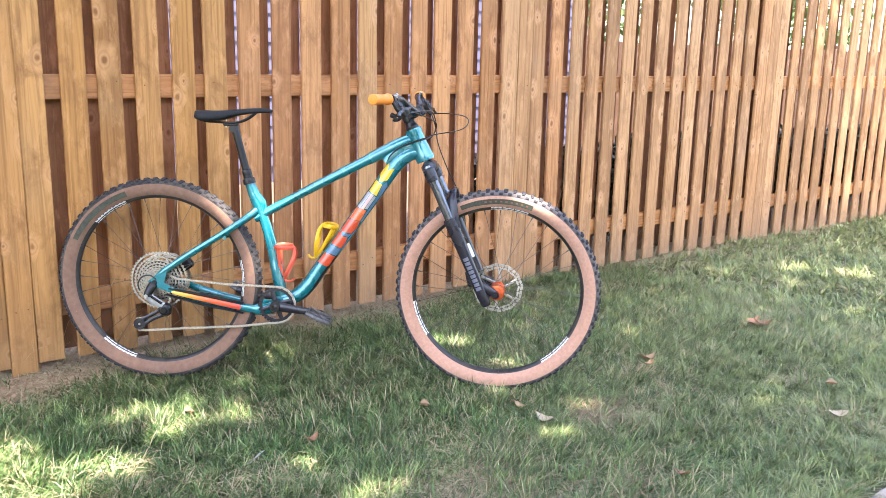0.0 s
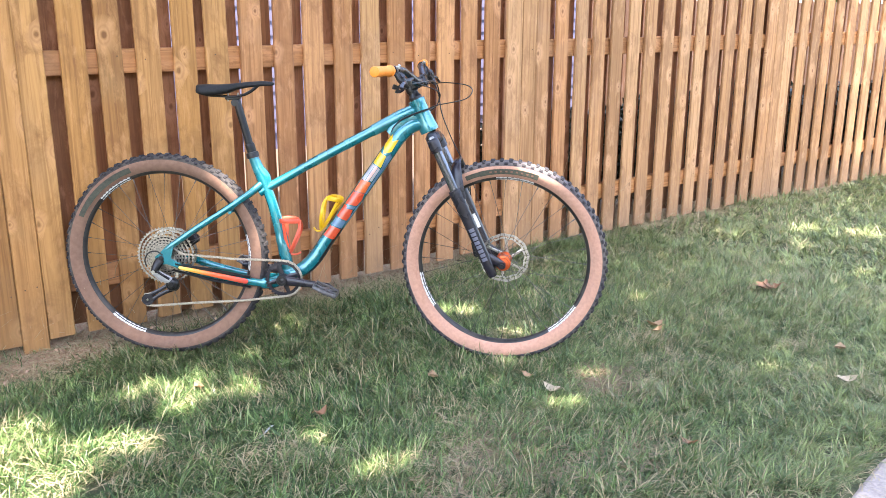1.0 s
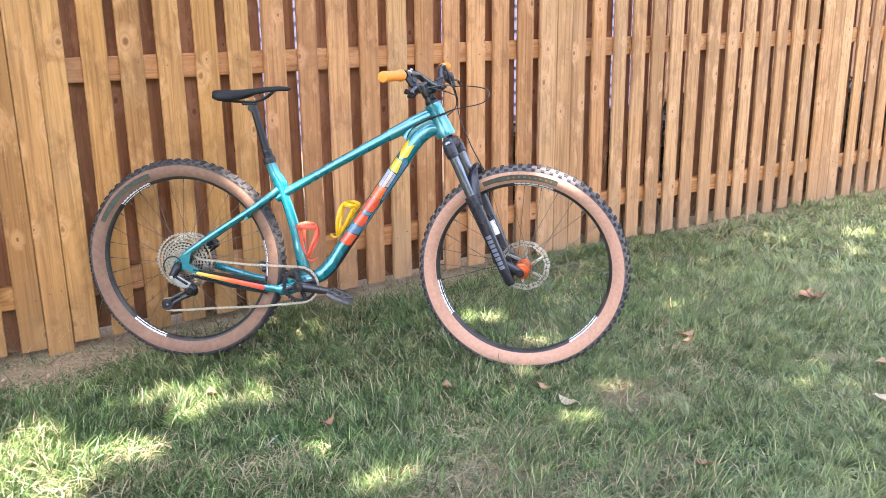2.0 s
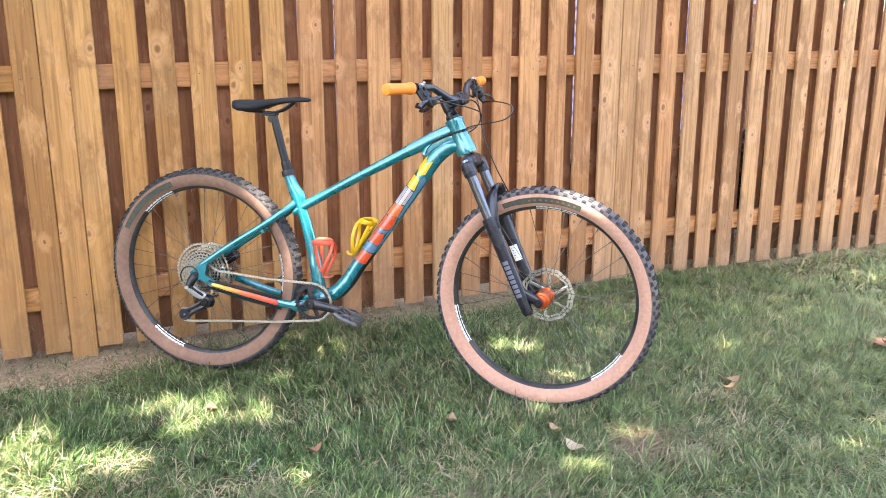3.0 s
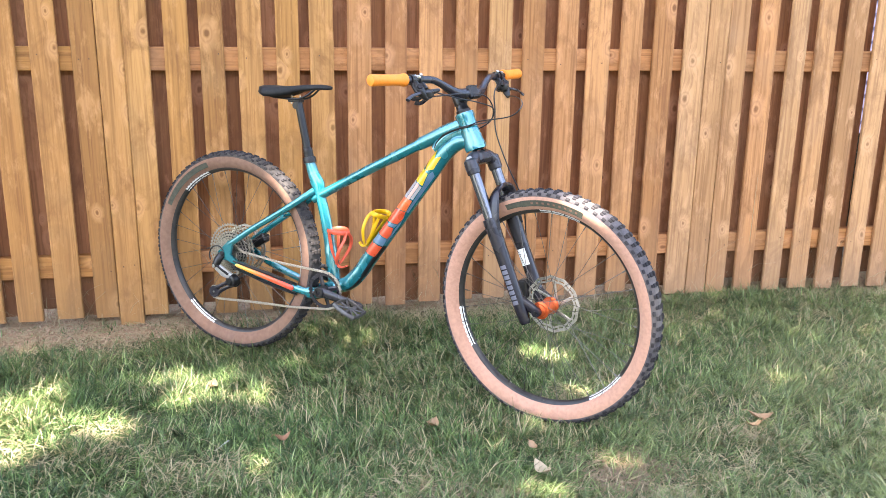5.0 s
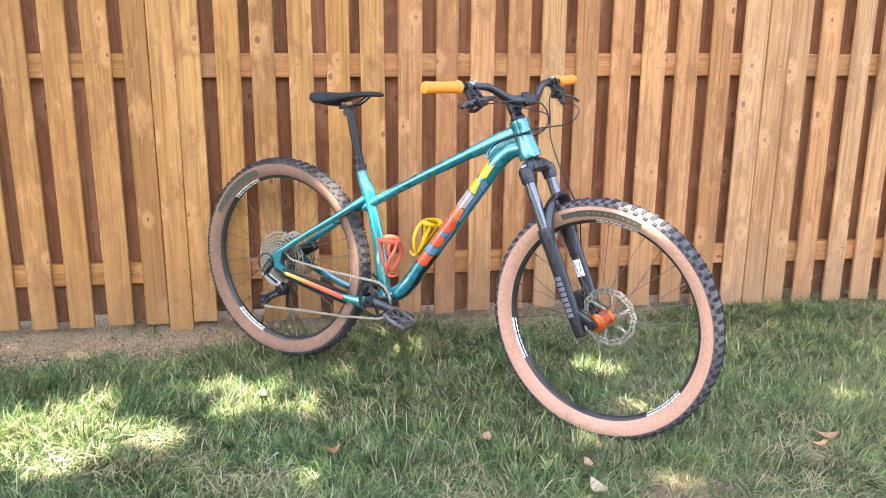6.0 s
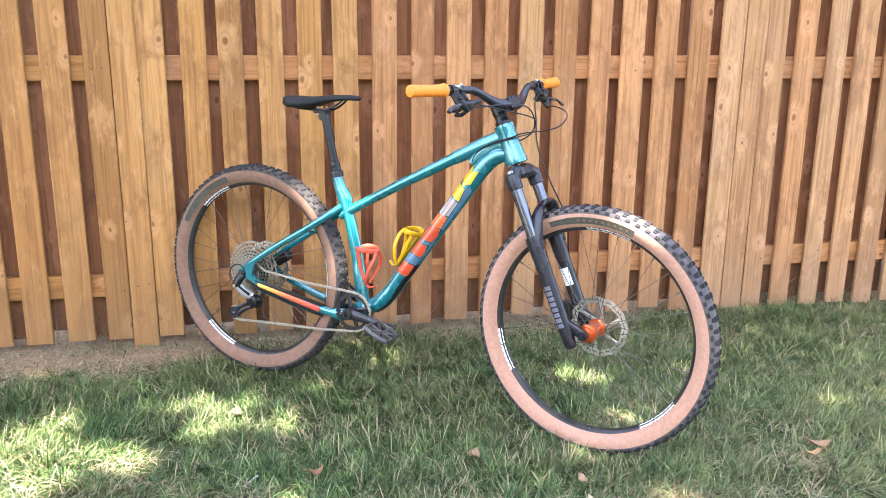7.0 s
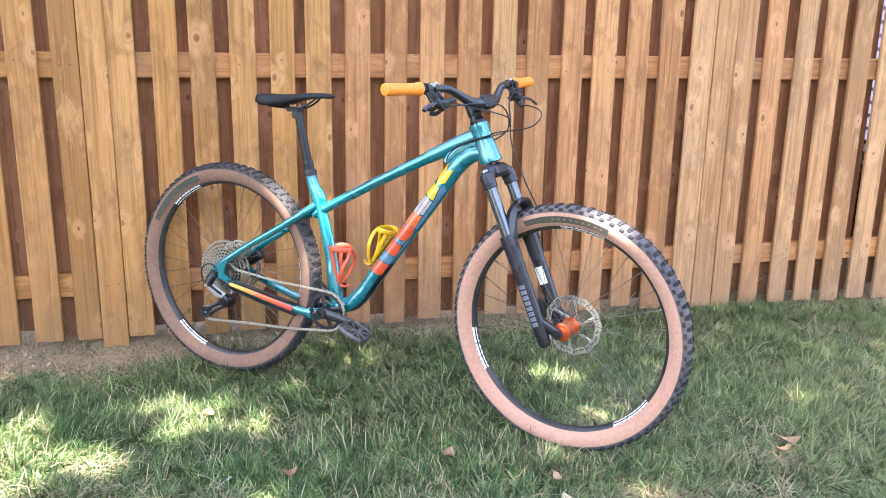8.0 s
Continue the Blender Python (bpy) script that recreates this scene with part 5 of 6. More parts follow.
rs = bar_point(-0.205)
lb, rb = bar_point(0.235), bar_point(-0.235)
# shift cable: from the right shifter round the front of the head tube
cable([bar_pt((rs.x + 0.018, -0.19, rs.z - 0.044)), steer_pt((0.066, -0.10, 0.148)), steer_pt((0.074, -0.02, 0.128)), at(0.992, 0.598, -0.035), at(0.982, 0.560, -0.040), at(0.955, 0.545, 0.030), at(0.905, 0.527, 0.034), at(0.858, 0.505, 0.030), at(0.832, 0.482, 0.027), at(0.822, 0.462, 0.024)])
# rear brake hose
cable([bar_pt((rb.x + 0.016, -0.200, rb.z - 0.060)), steer_pt((0.074, -0.09, 0.160)), steer_pt((0.088, 0.0, 0.145)), steer_pt((0.080, 0.045, 0.112)), at(0.985, 0.565, -0.045), at(0.955, 0.535, -0.030), at(0.90, 0.515, -0.031)], 0.0022)
# front brake hose, from the left lever in a wide loop and down behind the fork
cable([bar_pt((lb.x + 0.016, 0.228, lb.z - 0.018)), steer_pt((0.068, 0.110, 0.160)), steer_pt((0.070, 0.070, 0.10)), steer_pt((0.055, 0.056, 0.03)), steer_pt((0.050, 0.066, -0.08)), steer_pt((0.052, 0.082, -0.20)), steer_pt((0.020, 0.090, -0.30)), steer_pt((-0.015, 0.075, -0.44))], 0.0022)
# dropper cable: a long forward loop and back to the frame
cable([bar_pt((lb.x + 0.018, 0.215, lb.z - 0.078)), steer_pt((0.108, 0.150, 0.125)), steer_pt((0.180, 0.050, 0.090)), steer_pt((0.194, 0.005, 0.064)), steer_pt((0.160, -0.018, 0.050)), steer_pt((0.070, -0.035, 0.070)), at(0.955, 0.548, 0.036), at(0.910, 0.532, 0.037), at(0.862, 0.510, 0.034), at(0.838, 0.490, 0.030)])


def bottle_cage(foot, up, out, mat_, label, reach=1.0, tall=1.0):
    """A side-entry bottle cage: back strip on the tube, two sweeping side arms, a top band and a toe hook."""
    side = Vector((0, -1, 0))
    P = lambda a, o, s: foot + up * (a * tall) + out * (o * reach) + side * s
    g = Geo().tube([P(-0.010, 0.004, 0), P(0.05, 0.004, 0), P(0.118, 0.004, 0)], [(0.004, 0.011)] * 3, 10, (0, 1, 0))
    cage = part("bottle_cage", g, mat_, bike, label, BASE)
    for s in (1, -1):
        arm = smooth_line([P(0.120, 0.004, 0.008 * s), P(0.122, 0.014, 0.028 * s), P(0.116, 0.036, 0.0365 * s), P(0.106, 0.060, 0.024 * s), P(0.101, 0.069, 0.0)], 5)
        part("band", Geo().tube(arm, [(0.0035, 0.0085)] * len(arm), 10, up), mat_, cage)
        arm = smooth_line([P(0.102, 0.068, 0.006 * s), P(0.078, 0.066, 0.022 * s), P(0.046, 0.048, 0.034 * s), P(0.012, 0.024, 0.025 * s), P(-0.008, 0.010, 0.009 * s)], 5)
        part("arm", Geo().tube(arm, [(0.0035, 0.0062)] * len(arm), 10, out), mat_, cage)
        arm = smooth_line([P(0.112, 0.018, 0.031 * s), P(0.085, 0.014, 0.026 * s), P(0.045, 0.008, 0.018 * s), P(0.005, 0.006, 0.010 * s)], 5)
        part("arm", Geo().tube(arm, [(0.003, 0.006)] * len(arm), 10, out), mat_, cage)
    hook = smooth_line([P(0.0, 0.004, 0), P(-0.018, 0.010, 0), P(-0.024, 0.026, 0), P(-0.020, 0.042, 0)], 4)
    part("toe_hook", Geo().tube(hook, [(0.0035, 0.0075)] * len(hook), 10, (0, 1, 0)), mat_, cage)
    for a in (0.025, 0.09):
        part("bolt", Geo().tube([P(a, 0.006, 0), P(a, 0.011, 0)], 0.005, 10), M_BLACK, cage)


up_s = (at(0.392, 0.150) - at(0.425, 0.030)).normalized()
bottle_cage(at(0.4395, 0.036) - up_s * 0.013, up_s, Vector((-up_s.z, 0, up_s.x)) * -1, M_CAGE_RED, "coral-red plastic bottle cage on the seat tube", 1.06, 0.93)
up_d = (at(0.700, 0.230) - at(0.600, 0.085)).normalized()
bottle_cage(at(0.5780, 0.1085), up_d, Vector((-up_d.z, 0, up_d.x)), M_CAGE_YELLOW, "yellow plastic bottle cage on the down tube", 0.78)

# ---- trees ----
# sun patches set on the ground by clearing leaves: centre x, y, half sizes along and across the fence
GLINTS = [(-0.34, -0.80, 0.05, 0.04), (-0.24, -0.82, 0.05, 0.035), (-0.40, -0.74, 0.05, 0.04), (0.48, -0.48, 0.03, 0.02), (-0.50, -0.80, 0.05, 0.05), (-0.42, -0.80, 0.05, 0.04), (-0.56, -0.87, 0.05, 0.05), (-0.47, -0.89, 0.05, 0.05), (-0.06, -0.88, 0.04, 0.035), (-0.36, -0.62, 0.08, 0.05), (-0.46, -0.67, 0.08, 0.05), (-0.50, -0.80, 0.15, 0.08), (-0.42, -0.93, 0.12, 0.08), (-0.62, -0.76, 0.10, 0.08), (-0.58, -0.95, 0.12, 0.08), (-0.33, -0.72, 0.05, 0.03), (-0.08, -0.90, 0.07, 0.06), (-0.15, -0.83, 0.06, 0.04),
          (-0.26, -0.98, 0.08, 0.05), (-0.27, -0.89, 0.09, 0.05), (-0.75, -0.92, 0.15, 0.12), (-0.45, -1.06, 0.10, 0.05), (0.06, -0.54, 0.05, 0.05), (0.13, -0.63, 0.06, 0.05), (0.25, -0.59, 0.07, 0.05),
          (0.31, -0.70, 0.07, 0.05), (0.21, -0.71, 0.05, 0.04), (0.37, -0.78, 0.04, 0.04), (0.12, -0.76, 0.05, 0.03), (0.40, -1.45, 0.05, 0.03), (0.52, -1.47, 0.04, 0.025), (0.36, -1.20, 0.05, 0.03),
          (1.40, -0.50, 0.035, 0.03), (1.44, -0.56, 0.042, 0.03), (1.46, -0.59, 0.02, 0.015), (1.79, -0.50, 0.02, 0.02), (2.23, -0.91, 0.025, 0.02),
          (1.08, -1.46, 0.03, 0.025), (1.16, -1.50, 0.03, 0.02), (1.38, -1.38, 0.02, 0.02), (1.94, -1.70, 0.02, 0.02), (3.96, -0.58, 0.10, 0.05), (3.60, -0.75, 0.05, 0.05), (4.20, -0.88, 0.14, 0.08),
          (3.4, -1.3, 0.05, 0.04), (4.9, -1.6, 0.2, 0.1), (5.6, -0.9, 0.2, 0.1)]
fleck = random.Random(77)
# each larger patch is split into a handful of smaller cleared holes
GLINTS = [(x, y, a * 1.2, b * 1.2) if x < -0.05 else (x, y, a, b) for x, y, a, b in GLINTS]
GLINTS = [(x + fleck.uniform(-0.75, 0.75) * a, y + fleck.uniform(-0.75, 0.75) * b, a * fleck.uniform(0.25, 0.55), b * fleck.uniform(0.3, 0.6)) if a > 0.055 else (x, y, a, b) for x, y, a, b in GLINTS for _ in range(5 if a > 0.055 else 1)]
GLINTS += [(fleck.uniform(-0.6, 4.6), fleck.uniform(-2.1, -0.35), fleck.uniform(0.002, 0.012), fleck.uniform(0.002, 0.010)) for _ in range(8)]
# and patches set on the bicycle the same way: places in the world, radius
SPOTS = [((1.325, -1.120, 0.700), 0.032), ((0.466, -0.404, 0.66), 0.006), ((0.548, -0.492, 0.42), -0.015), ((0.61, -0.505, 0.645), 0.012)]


def leaf_cloud(name, centre, half, count, size, rng, mat_, lit=True):
    """Many small four-cornered leaves in an uneven crown; with lit, cleared and packed to place sun and shade."""
    c = np.array(centre)
    p = rng.uniform(-1, 1, (count * 2, 3))
    p = p[(p ** 2).sum(1) < 1][:count] * np.array(half) + c
    if lit:
        # extra leaves packed along the sun's way to keep the fence in shade
        q = np.stack([rng.uniform(-1.6, 5.2, 20000), rng.uniform(0.02, 0.80, 20000), rng.uniform(c[2] - 0.9, c[2] + 0.9, 20000)], 1)
        k = q[:, 2] / SUN_WAY.z
        q[:, 0] += k * SUN_WAY.x
        q[:, 1] += k * SUN_WAY.y
        p = np.concatenate([p, q])
        k = -p[:, 2] / SUN_WAY.z
        gx, gy = p[:, 0] + k * SUN_WAY.x, p[:, 1] + k * SUN_WAY.y
        keep = (gx < 1.3) | (gy > -0.35) | (rng.uniform(0, 1, len(p)) < 1.0 - 0.34 * np.clip((gx - 1.4) / 1.6, 0, 1))      # thinned to brighten the lawn on the right
        # leaves removed along the sun's way so light lands on the chosen patches
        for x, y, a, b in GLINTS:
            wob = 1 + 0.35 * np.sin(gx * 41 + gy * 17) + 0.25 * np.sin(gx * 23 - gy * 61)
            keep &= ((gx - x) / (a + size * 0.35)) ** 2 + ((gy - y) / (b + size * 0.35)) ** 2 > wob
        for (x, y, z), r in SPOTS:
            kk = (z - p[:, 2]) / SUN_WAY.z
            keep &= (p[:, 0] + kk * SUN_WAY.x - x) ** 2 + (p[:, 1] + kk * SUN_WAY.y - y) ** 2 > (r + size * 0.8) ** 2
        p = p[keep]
    n = len(p)
    nrm = rng.normal(0, 1, (n, 3)) + (0, 0, 1.2)
    nrm /= np.linalg.norm(nrm, axis=1)[:, None]
    t = np.cross(nrm, rng.normal(0, 1, (n, 3)))
    t /= np.linalg.norm(t, axis=1)[:, None]
    b = np.cross(nrm, t)
    s = size * rng.uniform(0.6, 1.1, (n, 1))
    verts = np.stack([p - t * s, p + b * s * 0.45 + nrm * s * 0.1, p + t * s, p - b * s * 0.45 + nrm * s * 0.1], 1).reshape(-1, 3)
    return soup(name, verts, [np.arange(n * 4).reshape(-1, 4)], mat_)


def build_tree(x, y, crown, half, count, size, seed, label, lit, height=3.2):
    rng = np.random.default_rng(seed)
    tree = thing("tree", pose(x, y, GROUND_Z - 0.03), label, "tree")
    r0 = 0.20
    g = Geo().tube([(0, 0, 0), (0.02, 0.0, 0.5), (0.0, 0.05, height * 0.6), (0.05, 0.1, height), (0.1, 0.2, height + 1.5)], [r0 * 1.35, r0, r0 * 0.85, r0 * 0.7, r0 * 0.3], 14)
    for k in range(7):
        a = 2 * math.pi * k / 7 + 0.4
        e = Vector((crown[0] - x + half[0] * 0.6 * math.cos(a), crown[1] - y + half[1] * 0.6 * math.sin(a), crown[2] + half[2] * 0.2 * math.sin(3 * a)))
        s = Vector((0.03, 0.07, height * (0.75 + 0.05 * k)))
        g.tube(smooth_line([s, s.lerp(e, 0.4) + Vector((0, 0, 0.5)), e], 4), [r0 * 0.45 * (1 - 0.085 * i) for i in range(9)], 8)
    part("trunk", g, M_BARK, tree)
    cr = part("crown", leaf_cloud("crown", (crown[0] - 0, crown[1] - 0, crown[2]), half, count, size, rng, M_LEAF, lit), M_LEAF, tree, m=pose(-x, -y, -(GROUND_Z - 0.03)))
    tagged(cr, kind="stuff")
    return tree


# unseen tree, set on the sun's way so its crown shades lawn and fence
H = 7.0
cx, cy = 0.8 + SUN_WAY.x / SUN_WAY.z * H, -0.95 + SUN_WAY.y / SUN_WAY.z * H
build_tree(cx - 1.0, cy - 2.6, (cx, cy, H), (6.3, 3.3, 1.2), 80000, 0.085, 5, "unseen broad leafy shade tree added over the lawn", True, 4.6)
# unseen trees added behind the camera to block low sky from the reflections
for x, y, seed in ((-7.5, -13.0, 41), (0.5, -14.0, 42), (8.5, -13.0, 43)):
    build_tree(x, y, (x, y, 3.2), (4.2, 2.2, 2.5), 6000, 0.27, seed, "unseen tall leafy tree added to darken reflections", False, 3.0)
build_tree(9.5, 6.5, (9.5, 6.5, 3.0), (2.6, 1.6, 2.0), 2600, 0.12, 8, "leafy green tree beyond the fence", False, 1.6)
build_tree(13.5, 5.6, (13.5, 5.6, 2.9), (2.4, 1.6, 1.9), 2400, 0.12, 9, "leafy green tree beyond the fence", False, 1.6)


def build_shrub(x, half, count, seed):
    """Low leafy undergrowth close behind the fence."""
    rng = np.random.default_rng(seed)
    shrub = thing("shrub", pose(x, 0.36, GROUND_Z + 0.04), "dark green leafy shrub behind the fence", "shrub", "shrubs behind the fence")
    g = Geo()
    for k in range(7):
        a = 2 * math.pi * k / 7
        g.tube(smooth_line([(0.03 * math.cos(a), 0.03 * math.sin(a), 0), (half[0] * 0.3 * math.cos(a), half[1] * 0.3 * math.sin(a), half[2] * 0.8), (half[0] * 0.7 * math.cos(a), half[1] * 0.7 * math.sin(a), half[2] * 1.5)], 3), [0.016, 0.014, 0.012, 0.010, 0.008, 0.006, 0.004], 6)
    part("stem", g, M_BARK, shrub)
    tagged(part("foliage", leaf_cloud("foliage", (0, 0, half[2] * 1.02), half, count, 0.05, rng, M_SHRUB, False), M_SHRUB, shrub), kind="stuff")


# a row of dark undergrowth added to hide the sunlit ground beyond
for k in range(6):
    build_shrub(2.75 + 1.05 * k, (0.85, 0.17, 0.33 + 0.02 * (k % 3)), 4200, 15 + k)


def build_far_fence():
    """A guessed neighbour's fence for the brown strips in the gaps; its shadow is put into the board colour."""
    ff = thing("neighbour_fence", pose(0, 2.6, 0), "dark brown close-boarded fence in the next garden", "fence")
    w = 0.15
    me = Geo().box((0, 0.01, 0.66), (w - 0.004, 0.02, 1.36), None, 0.003).mesh("board", M_DARK_WOOD, 0)
    for i in range(76):
        part("board", me, M_DARK_WOOD, ff, m=pose(5.55 + i * w, 0.004 * (i % 2), -0.01 * (i % 3)))
    for z in (0.3, 1.1):
        part("rail", Geo().box((11.2, 0.045, z), (11.4, 0.04, 0.09), None, 0.003), M_DARK_WOOD, ff, smooth=0)
    for x in (5.6, 7.9, 10.3, 12.7, 15.1):
        part("post", Geo().box((x, 0.11, 0.68), (0.09, 0.09, 1.42), None, 0.004), M_DARK_WOOD, ff, smooth=0)


build_far_fence()


# ---- fallen leaves and litter ----
def fallen_leaf(x, y, size, turn, mat_, curl, label, lobes=0):
    g = Geo()
    n = 14
    out = []
    for i in range(n + 1):
        t = i / n
        w = 0.34 * math.sin(math.pi * t ** 0.85) * (1 + (0.45 * math.cos(lobes * 2 * math.pi * t) if lobes else 0.12 * math.sin(9 * t)))
        out.append((t - 0.5, w))
    vs = []
    for t, w in out:
        z = curl * (4 * t * t) * size
        vs += [(t * size, w * size, z + abs(w) * size * 0.5 * curl + 0.004), (t * size, 0, z), (t * size, -w * size, z + abs(w) * size * 0.9 * curl + 0.002)]
    fs = []
    for i in range(n):
        a, b = 3 * i, 3 * i + 3
        fs += [(a, a + 1, b + 1, b), (a + 1, a + 2, b + 2, b + 1)]
    k = len(vs)
    vs += [(vx, vy, vz - 0.0012) for vx, vy, vz in vs]
    fs += [tuple(k + i for i in reversed(f)) for f in fs]
    g.add(vs, fs)
    g.tube([(-0.5 * size, 0, vs[1][2]), (-0.62 * size, 0.01 * size, vs[1][2] + 0.004), (-0.78 * size, 0.05 * size, vs[1][2] - 0.002)], [0.0012, 0.001, 0.0008], 5)
    ob = new("fallen_leaf", g.mesh("fallen_leaf", mat_, 60))
    ob.matrix_basis = pose(x, y, ground_height(x, y) + 0.034, random.uniform(-14, 14), random.uniform(-14, 14), turn)
    tagged(ob, label, "leaf", "fallen leaves on the lawn")


fallen_leaf(0.889, -1.083, 0.060, 60, M_DRY_TAN, 0.25, "small tan dry leaf on the grass")
fallen_leaf(1.136, -1.414, 0.065, 110, M_DRY_PALE, 0.3, "pale cream dry leaf on the grass")
fallen_leaf(2.033, -1.950, 0.072, -35, M_DRY_PALE, 0.2, "pale pointed dry leaf on the grass")
fallen_leaf(2.716, -1.170, 0.100, 20, M_DRY_BROWN, 0.2, "reddish-brown lobed oak leaf on the grass", 3)
fallen_leaf(2.740, -1.200, 0.080, 130, M_DRY_BROWN, 0.3, "reddish-brown lobed oak leaf on the grass", 3)
fallen_leaf(0.209, -0.676, 0.055, 80, M_DRY_TAN, 0.2, "tan dry leaf in a patch of sun")
fallen_leaf(1.929, -1.193, 0.080, -8, M_DRY_TAN, 0.25, "curled pale tan dry leaf on the grass")
fallen_leaf(0.438, -1.106, 0.045, 10, M_DRY_BROWN, 0.5, "dark brown dry leaf on the grass")
fallen_leaf(1.154, -1.272, 0.034, -60, M_DRY_TAN, 0.3, "small tan dry leaf on the grass")
fallen_leaf(1.885, -1.240, 0.050, 160, M_DRY_TAN, 0.3, "broken tan dry leaf on the grass")
fallen_leaf(2.299, -1.776, 0.070, 25, M_DRY_TAN, 0.2, "tan dry leaf half hidden in grass")
fallen_leaf(1.190, -1.930, 0.050, 100, M_DRY_BROWN, 0.3, "small reddish-brown dry leaf on the grass")


def scrap(x, y, turn, long):
    g = Geo()
    pts = [(-0.5, 0.05), (-0.3, 0.10), (0.0, 0.06), (0.35, 0.12), (0.5, 0.02), (0.3, -0.06), (0.0, -0.04), (-0.35, -0.08)]
    g.slab([(u * long, v * long) for u, v in pts], lambda u, v, w: Vector((u, v, w + 0.03 * math.sin(u * 40))), 0.002)
    ob = new("plastic_scrap", g.mesh("plastic_scrap", M_SCRAP, 40))
    ob.matrix_basis = pose(x, y, ground_height(x, y) + 0.012, 8, 5, turn)
    tagged(ob, "crumpled pale grey plastic scrap in the grass", "litter")


scrap(0.25, -1.08, -15, 0.060)


# ---- grass ----
def blades(count, x0, x1, y0, y1, length, width, seed, bunch=24, open_lawn=False):
    """Curved three-step grass blades that fan out of small clumps; they thin out over the bare strip by the fence and stop at the path."""
    rng = np.random.default_rng(seed)
    clumps = count // bunch
    gx, gy = rng.uniform(x0, x1, clumps), rng.uniform(y0, y1, clumps)
    tall = rng.lognormal(0, 0.30, clumps)
    pick = rng.integers(0, clumps, count)
    out = rng.uniform(0, 2 * math.pi, count)
    away = np.abs(rng.normal(0, 0.015, count))
    x, y = gx[pick] + away * np.cos(out), gy[pick] + away * np.sin(out)
    tall = tall[pick]
    tuft = np.sin(x * 7.1 + np.sin(y * 5.3) * 2) * np.sin(y * 8.7 + np.sin(x * 4.1) * 2)
    edge = -0.14 + 0.07 * np.sin(x * 3.1) + 0.04 * np.sin(x * 11.0) - 0.06 * np.clip((0.35 - x) / 0.4, 0, 1) + 0.11 * np.clip((x - 0.45) / 0.3, 0, 1) + 0.06 * np.clip((x - 1.3) / 0.5, 0, 1)
    keep = (rng.uniform(0, 1, count) < 0.80 + 0.20 * tuft) & ((y < edge + rng.normal(0, 0.05, count)) | (rng.uniform(0, 1, count) < 0.10))
    keep &= y > np.interp(x, [k[0] for k in KERB], [k[1] for k in KERB]) + 0.012 + np.abs(rng.normal(0, 0.02, count))
    if open_lawn:
        keep = np.ones(count, bool)
    # fewer blades on ground outside the camera's view
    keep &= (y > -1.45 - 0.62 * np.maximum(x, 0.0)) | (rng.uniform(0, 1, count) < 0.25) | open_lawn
    x, y, tuft, edge, out, tall = x[keep], y[keep], tuft[keep], edge[keep], out[keep], tall[keep]
    n = len(x)
    z = np.array([ground_height(a, b) for a, b in zip(x, y)]) - 0.004
    ln = length * tall * rng.lognormal(0, 0.32, n) * (1 + 0.2 * tuft) * np.where(y > edge - 0.05, 0.55, 1.0)
    # the blades lie over in broad swirls
    ln = np.minimum(ln, 0.095)
    swirl = 2.2 * np.sin(x * 1.7 + 0.6) + 1.9 * np.cos(y * 2.3 + x * 0.8)
    ang = np.arctan2(np.sin(out) + 0.7 * np.sin(swirl), np.cos(out) + 0.7 * np.cos(swirl)) + rng.normal(0, 1.0, n)
    dx, dy = np.cos(ang), np.sin(ang)
    lean = np.clip(rng.normal(1.04, 0.30, n), 0.1, 1.4)
    w = width * rng.uniform(0.6, 1.25, n)
    sx, sy = -dy, dx
    tw = rng.normal(0, 0.5, n)
    sx, sy = sx * np.cos(tw) - sy * np.sin(tw), sx * np.sin(tw) + sy * np.cos(tw)
    rows = []
    ox, oz = np.zeros(n), np.zeros(n)
    last = 0.0
    for f, wd in ((0.0, 0.75), (0.38, 1.0), (0.72, 0.75), (1.0, 0.0)):
        bend = lean * (0.35 + 1.05 * f)
        ox = ox + np.sin(bend) * ln * (f - last)
        oz = oz + np.maximum(np.cos(bend), -0.15) * ln * (f - last)
        last = f
        cx_, cy_, cz_ = x + dx * ox, y + dy * ox, z + np.maximum(oz, 0.0)
        if wd:
            rows.append(np.stack([cx_ - sx * w * wd / 2, cy_ - sy * w * wd / 2, cz_], 1))
            rows.append(np.stack([cx_ + sx * w * wd / 2, cy_ + sy * w * wd / 2, cz_], 1))
        else:
            rows.append(np.stack([cx_, cy_, cz_], 1))
    verts = np.stack(rows, 1).reshape(-1, 3)
    o = (np.arange(n) * 7)[:, None]
    quads = np.concatenate([o + np.array([0, 1, 3, 2]), o + np.array([2, 3, 5, 4])])
    tris = o + np.array([4, 5, 6])
    return soup("grass", verts, [quads, tris], M_GRASS)


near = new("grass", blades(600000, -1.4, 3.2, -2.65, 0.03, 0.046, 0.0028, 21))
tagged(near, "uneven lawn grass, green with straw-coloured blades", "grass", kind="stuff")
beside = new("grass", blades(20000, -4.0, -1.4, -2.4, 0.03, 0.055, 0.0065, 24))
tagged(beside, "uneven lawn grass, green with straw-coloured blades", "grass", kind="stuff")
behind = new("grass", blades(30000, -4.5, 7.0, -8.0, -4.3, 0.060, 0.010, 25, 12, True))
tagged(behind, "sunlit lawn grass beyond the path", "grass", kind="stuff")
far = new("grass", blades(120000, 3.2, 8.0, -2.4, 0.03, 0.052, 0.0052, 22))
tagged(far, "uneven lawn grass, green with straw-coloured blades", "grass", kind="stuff")


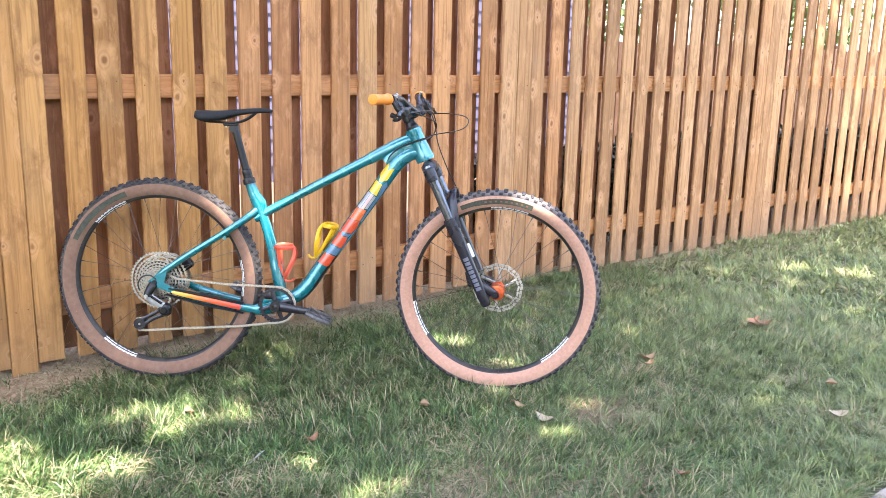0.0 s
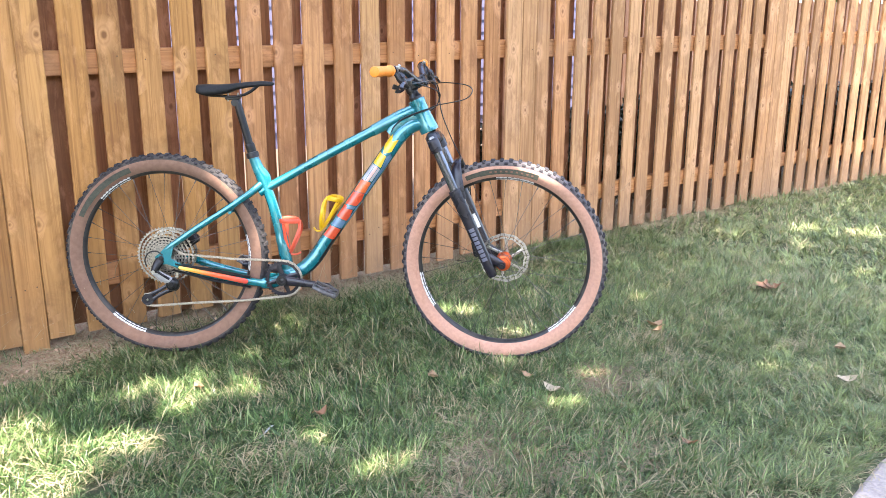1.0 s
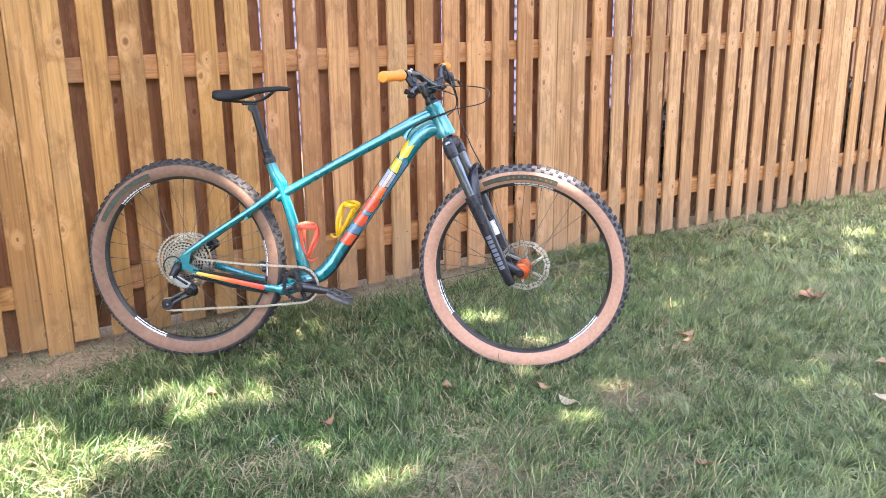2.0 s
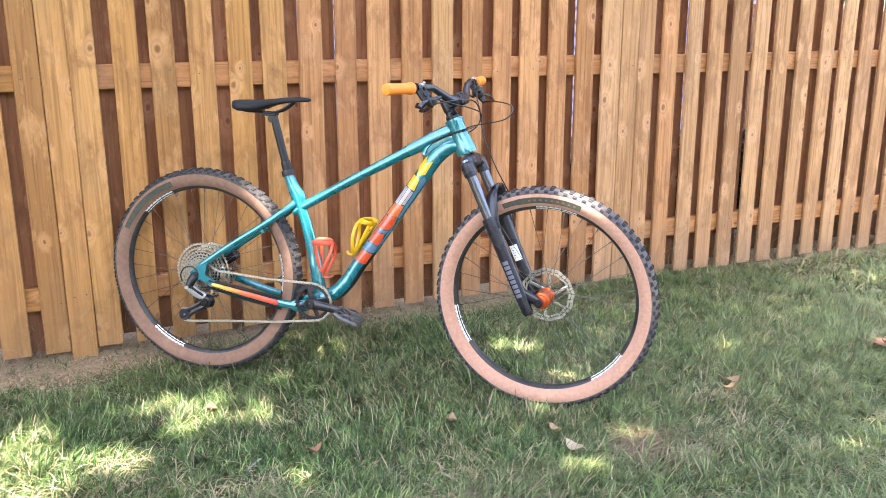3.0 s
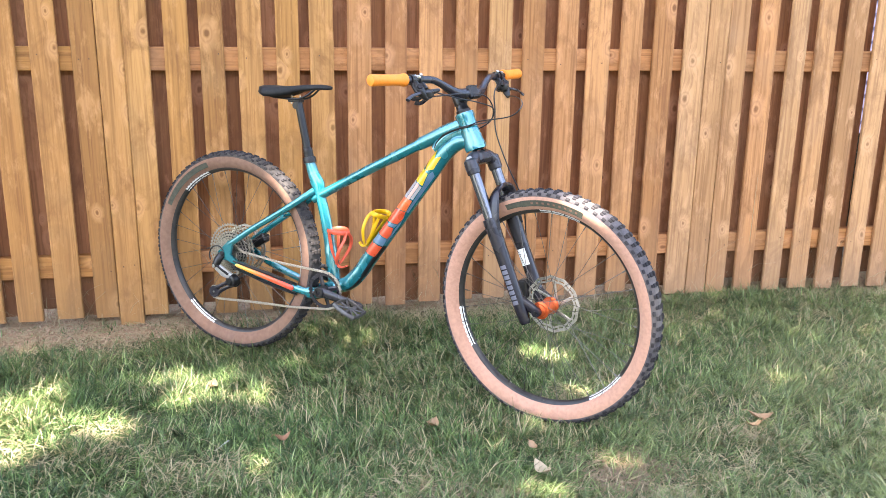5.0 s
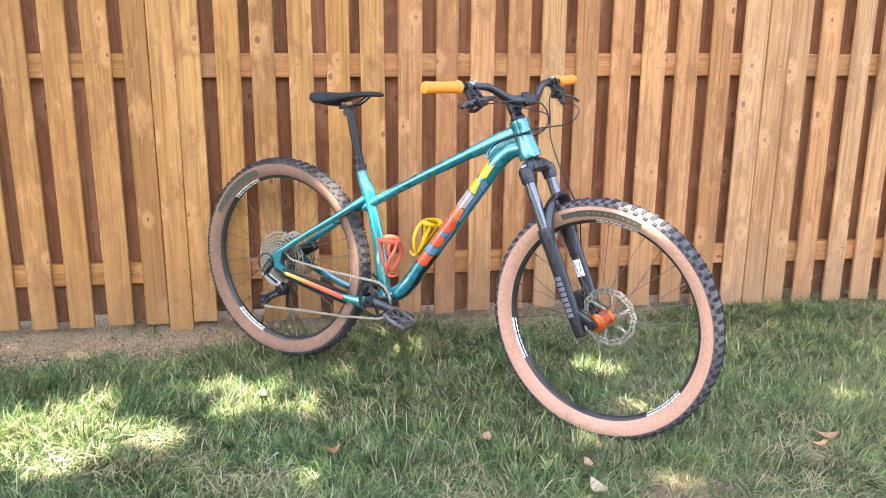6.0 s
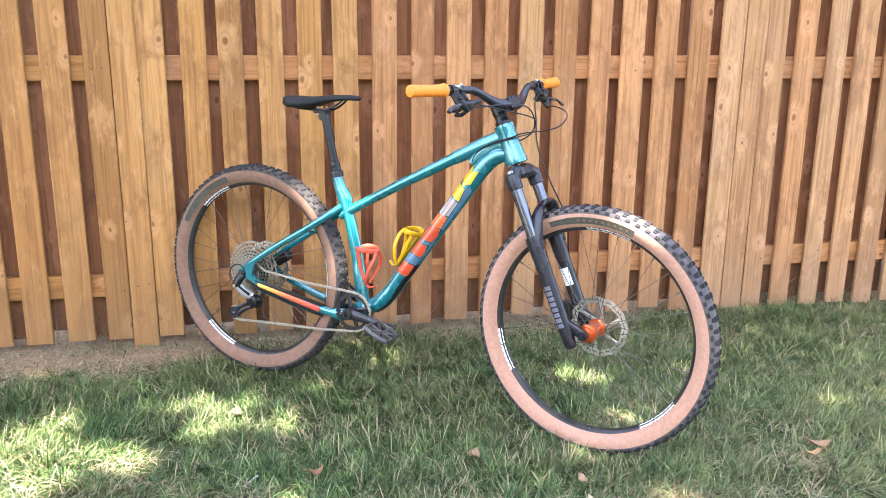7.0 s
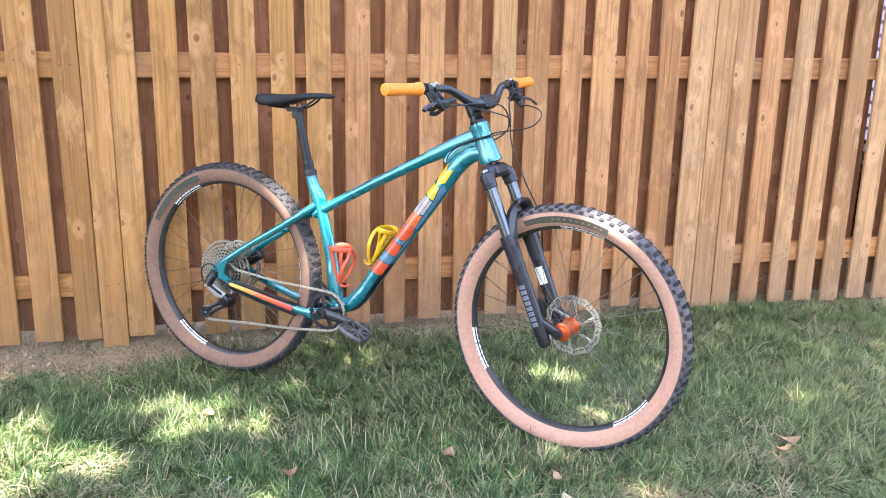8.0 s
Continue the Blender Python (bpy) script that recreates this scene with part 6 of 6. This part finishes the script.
def straw(count, x0, x1, y0, y1, length, tall, seed, name, label):
    """Dry stems and clippings: loose flat strips lying about, or standing when tall."""
    rng = np.random.default_rng(seed)
    x, y = rng.uniform(x0, x1, count), rng.uniform(y0, y1, count)
    z = np.array([ground_height(a, b) for a, b in zip(x, y)]) + rng.uniform(0.001, 0.010, count)
    a = rng.uniform(0, 2 * math.pi, count)
    ln = length * rng.lognormal(0, 0.4, count)
    up = rng.uniform(0.0, 0.25, count) if not tall else rng.uniform(0.5, 1.0, count)
    dx, dy, dz = np.cos(a) * np.sqrt(1 - up ** 2), np.sin(a) * np.sqrt(1 - up ** 2), up
    w = 0.0014 * rng.uniform(0.6, 1.3, count)
    rows = []
    for f, wd, sag in ((0.0, 1.0, 0.0), (0.55, 0.9, 0.05), (1.0, 0.35, -0.06)):
        px, py, pz = x + dx * ln * f, y + dy * ln * f, z + (dz * f + sag) * ln
        rows += [np.stack([px - dy * w * wd, py + dx * w * wd, pz], 1), np.stack([px + dy * w * wd, py - dx * w * wd, pz + w * 0.3], 1)]
    verts = np.stack(rows, 1).reshape(-1, 3)
    o = (np.arange(count) * 6)[:, None]
    me = soup(name, verts, [np.concatenate([o + np.array([0, 1, 3, 2]), o + np.array([2, 3, 5, 4])])], M_STRAW)
    tagged(new(name, me), label, "dry grass", kind="stuff")


straw(34000, -1.4, 5.0, -0.32, 0.22, 0.024, False, 31, "dry_clippings", "straw-coloured dry clippings on bare soil")
straw(5000, -1.4, 3.2, -2.3, -0.25, 0.050, False, 32, "dry_clippings", "straw-coloured dry clippings in the lawn")
straw(700, 0.9, 2.2, -2.40, -2.16, 0.040, False, 36, "dry_clippings", "straw-coloured dry grass along the path edge")
straw(4500, 0.6, 5.6, -0.10, -0.004, 0.045, False, 37, "dry_clippings", "straw-coloured dry clippings along the foot of the fence")
straw(2600, -1.4, 6.0, 0.085, 0.40, 0.20, True, 33, "dry_weeds", "tall straw-coloured dry weeds behind the fence")
straw(1500, -1.4, 6.0, 0.022, 0.054, 0.11, True, 35, "dry_weeds", "straw-coloured dry weeds between the fence boards")
straw(700, 0.7, 5.6, -0.06, -0.004, 0.06, True, 34, "dry_weeds", "thin dry weeds at the foot of the fence")


def tuft(x, y, r, count, seed, mat_=M_STRAW, label="pale tuft of dead matted grass in the lawn"):
    """A worn patch of dead grass in the lawn."""
    rng = np.random.default_rng(seed)
    px, py = rng.normal(x, r, count), rng.normal(y, r * 0.8, count)
    z = np.array([ground_height(a, b) for a, b in zip(px, py)]) + rng.uniform(0.004, 0.022, count)
    a = rng.uniform(0, 2 * math.pi, count)
    ln, w = 0.045 * rng.lognormal(0, 0.4, count), 0.0014
    dx, dy = np.cos(a), np.sin(a)
    rows = []
    for f, wd, up in ((0.0, 1.0, 0.0), (0.5, 0.9, 0.12), (1.0, 0.3, 0.02)):
        cx_, cy_, cz_ = px + dx * ln * f, py + dy * ln * f, z + ln * up
        rows += [np.stack([cx_ - dy * w * wd, cy_ + dx * w * wd, cz_], 1), np.stack([cx_ + dy * w * wd, cy_ - dx * w * wd, cz_ + 0.0006], 1)]
    verts = np.stack(rows, 1).reshape(-1, 3)
    o = (np.arange(count) * 6)[:, None]
    me = soup("dead_tuft", verts, [np.concatenate([o + np.array([0, 1, 3, 2]), o + np.array([2, 3, 5, 4])])], mat_)
    tagged(new("dead_tuft", me), label, "dry grass", "dead tufts in the lawn", "stuff")


for i, (x, y, r, n) in enumerate(((1.47, -1.57, 0.030, 150), (1.88, -1.26, 0.040, 160), (1.05, -1.47, 0.030, 110), (1.42, -0.87, 0.045, 200), (1.60, -1.50, 0.050, 50), (0.60, -1.62, 0.10, 260),
                                  (0.80, -1.40, 0.09, 200), (2.25, -1.62, 0.03, 60), (0.25, -1.22, 0.08, 160), (-0.15, -1.00, 0.12, 260), (1.75, -1.42, 0.06, 45))):
    tuft(x, y, r, int(n * 1.4), 60 + i)
for i, (x, y, r, n) in enumerate(((0.815, -1.53, 0.085, 700), (0.60, -1.64, 0.10, 900), (1.42, -1.42, 0.09, 520), (1.01, -1.85, 0.09, 520), (1.32, -1.50, 0.07, 300), (0.72, -1.75, 0.10, 600))):
    tuft(x, y, r, n, 90 + i, M_DEAD, "brown worn patch of dead grass in the lawn")


def soil_clods(count, seed):
    """Small crumbs of dry soil on the bare strip at the foot of the fence."""
    rng = np.random.default_rng(seed)
    x, y = rng.uniform(-1.3, 0.75, count), -np.abs(rng.normal(0.0, 0.13, count)) + 0.01
    r = 0.0025 * rng.lognormal(0, 0.55, count)
    z = np.array([ground_height(a, b) for a, b in zip(x, y)]) + r * 0.35
    corners = np.array([(1, 0, 0), (0, 1, 0), (-1, 0, 0), (0, -1, 0), (0, 0, 0.7), (0, 0, -0.7)])
    turn = rng.uniform(0, 2 * math.pi, count)
    rough = corners[None] * rng.uniform(0.6, 1.4, (count, 6, 3)) + rng.normal(0, 0.15, (count, 6, 3))
    rx = rough[..., 0] * np.cos(turn)[:, None] - rough[..., 1] * np.sin(turn)[:, None]
    ry = rough[..., 0] * np.sin(turn)[:, None] + rough[..., 1] * np.cos(turn)[:, None]
    verts = np.stack([x[:, None] + rx * r[:, None], y[:, None] + ry * r[:, None], z[:, None] + rough[..., 2] * r[:, None]], 2).reshape(-1, 3)
    o = (np.arange(count) * 6)[:, None]
    tris = np.concatenate([o + np.array(t) for t in ((0, 1, 4), (1, 2, 4), (2, 3, 4), (3, 0, 4), (1, 0, 5), (2, 1, 5), (3, 2, 5), (0, 3, 5))])
    tagged(new("soil_crumbs", soup("soil_crumbs", verts, [tris], M_CLOD)), "crumbs of dry pinkish-brown soil along the fence", "soil", kind="stuff")


soil_clods(5200, 71)
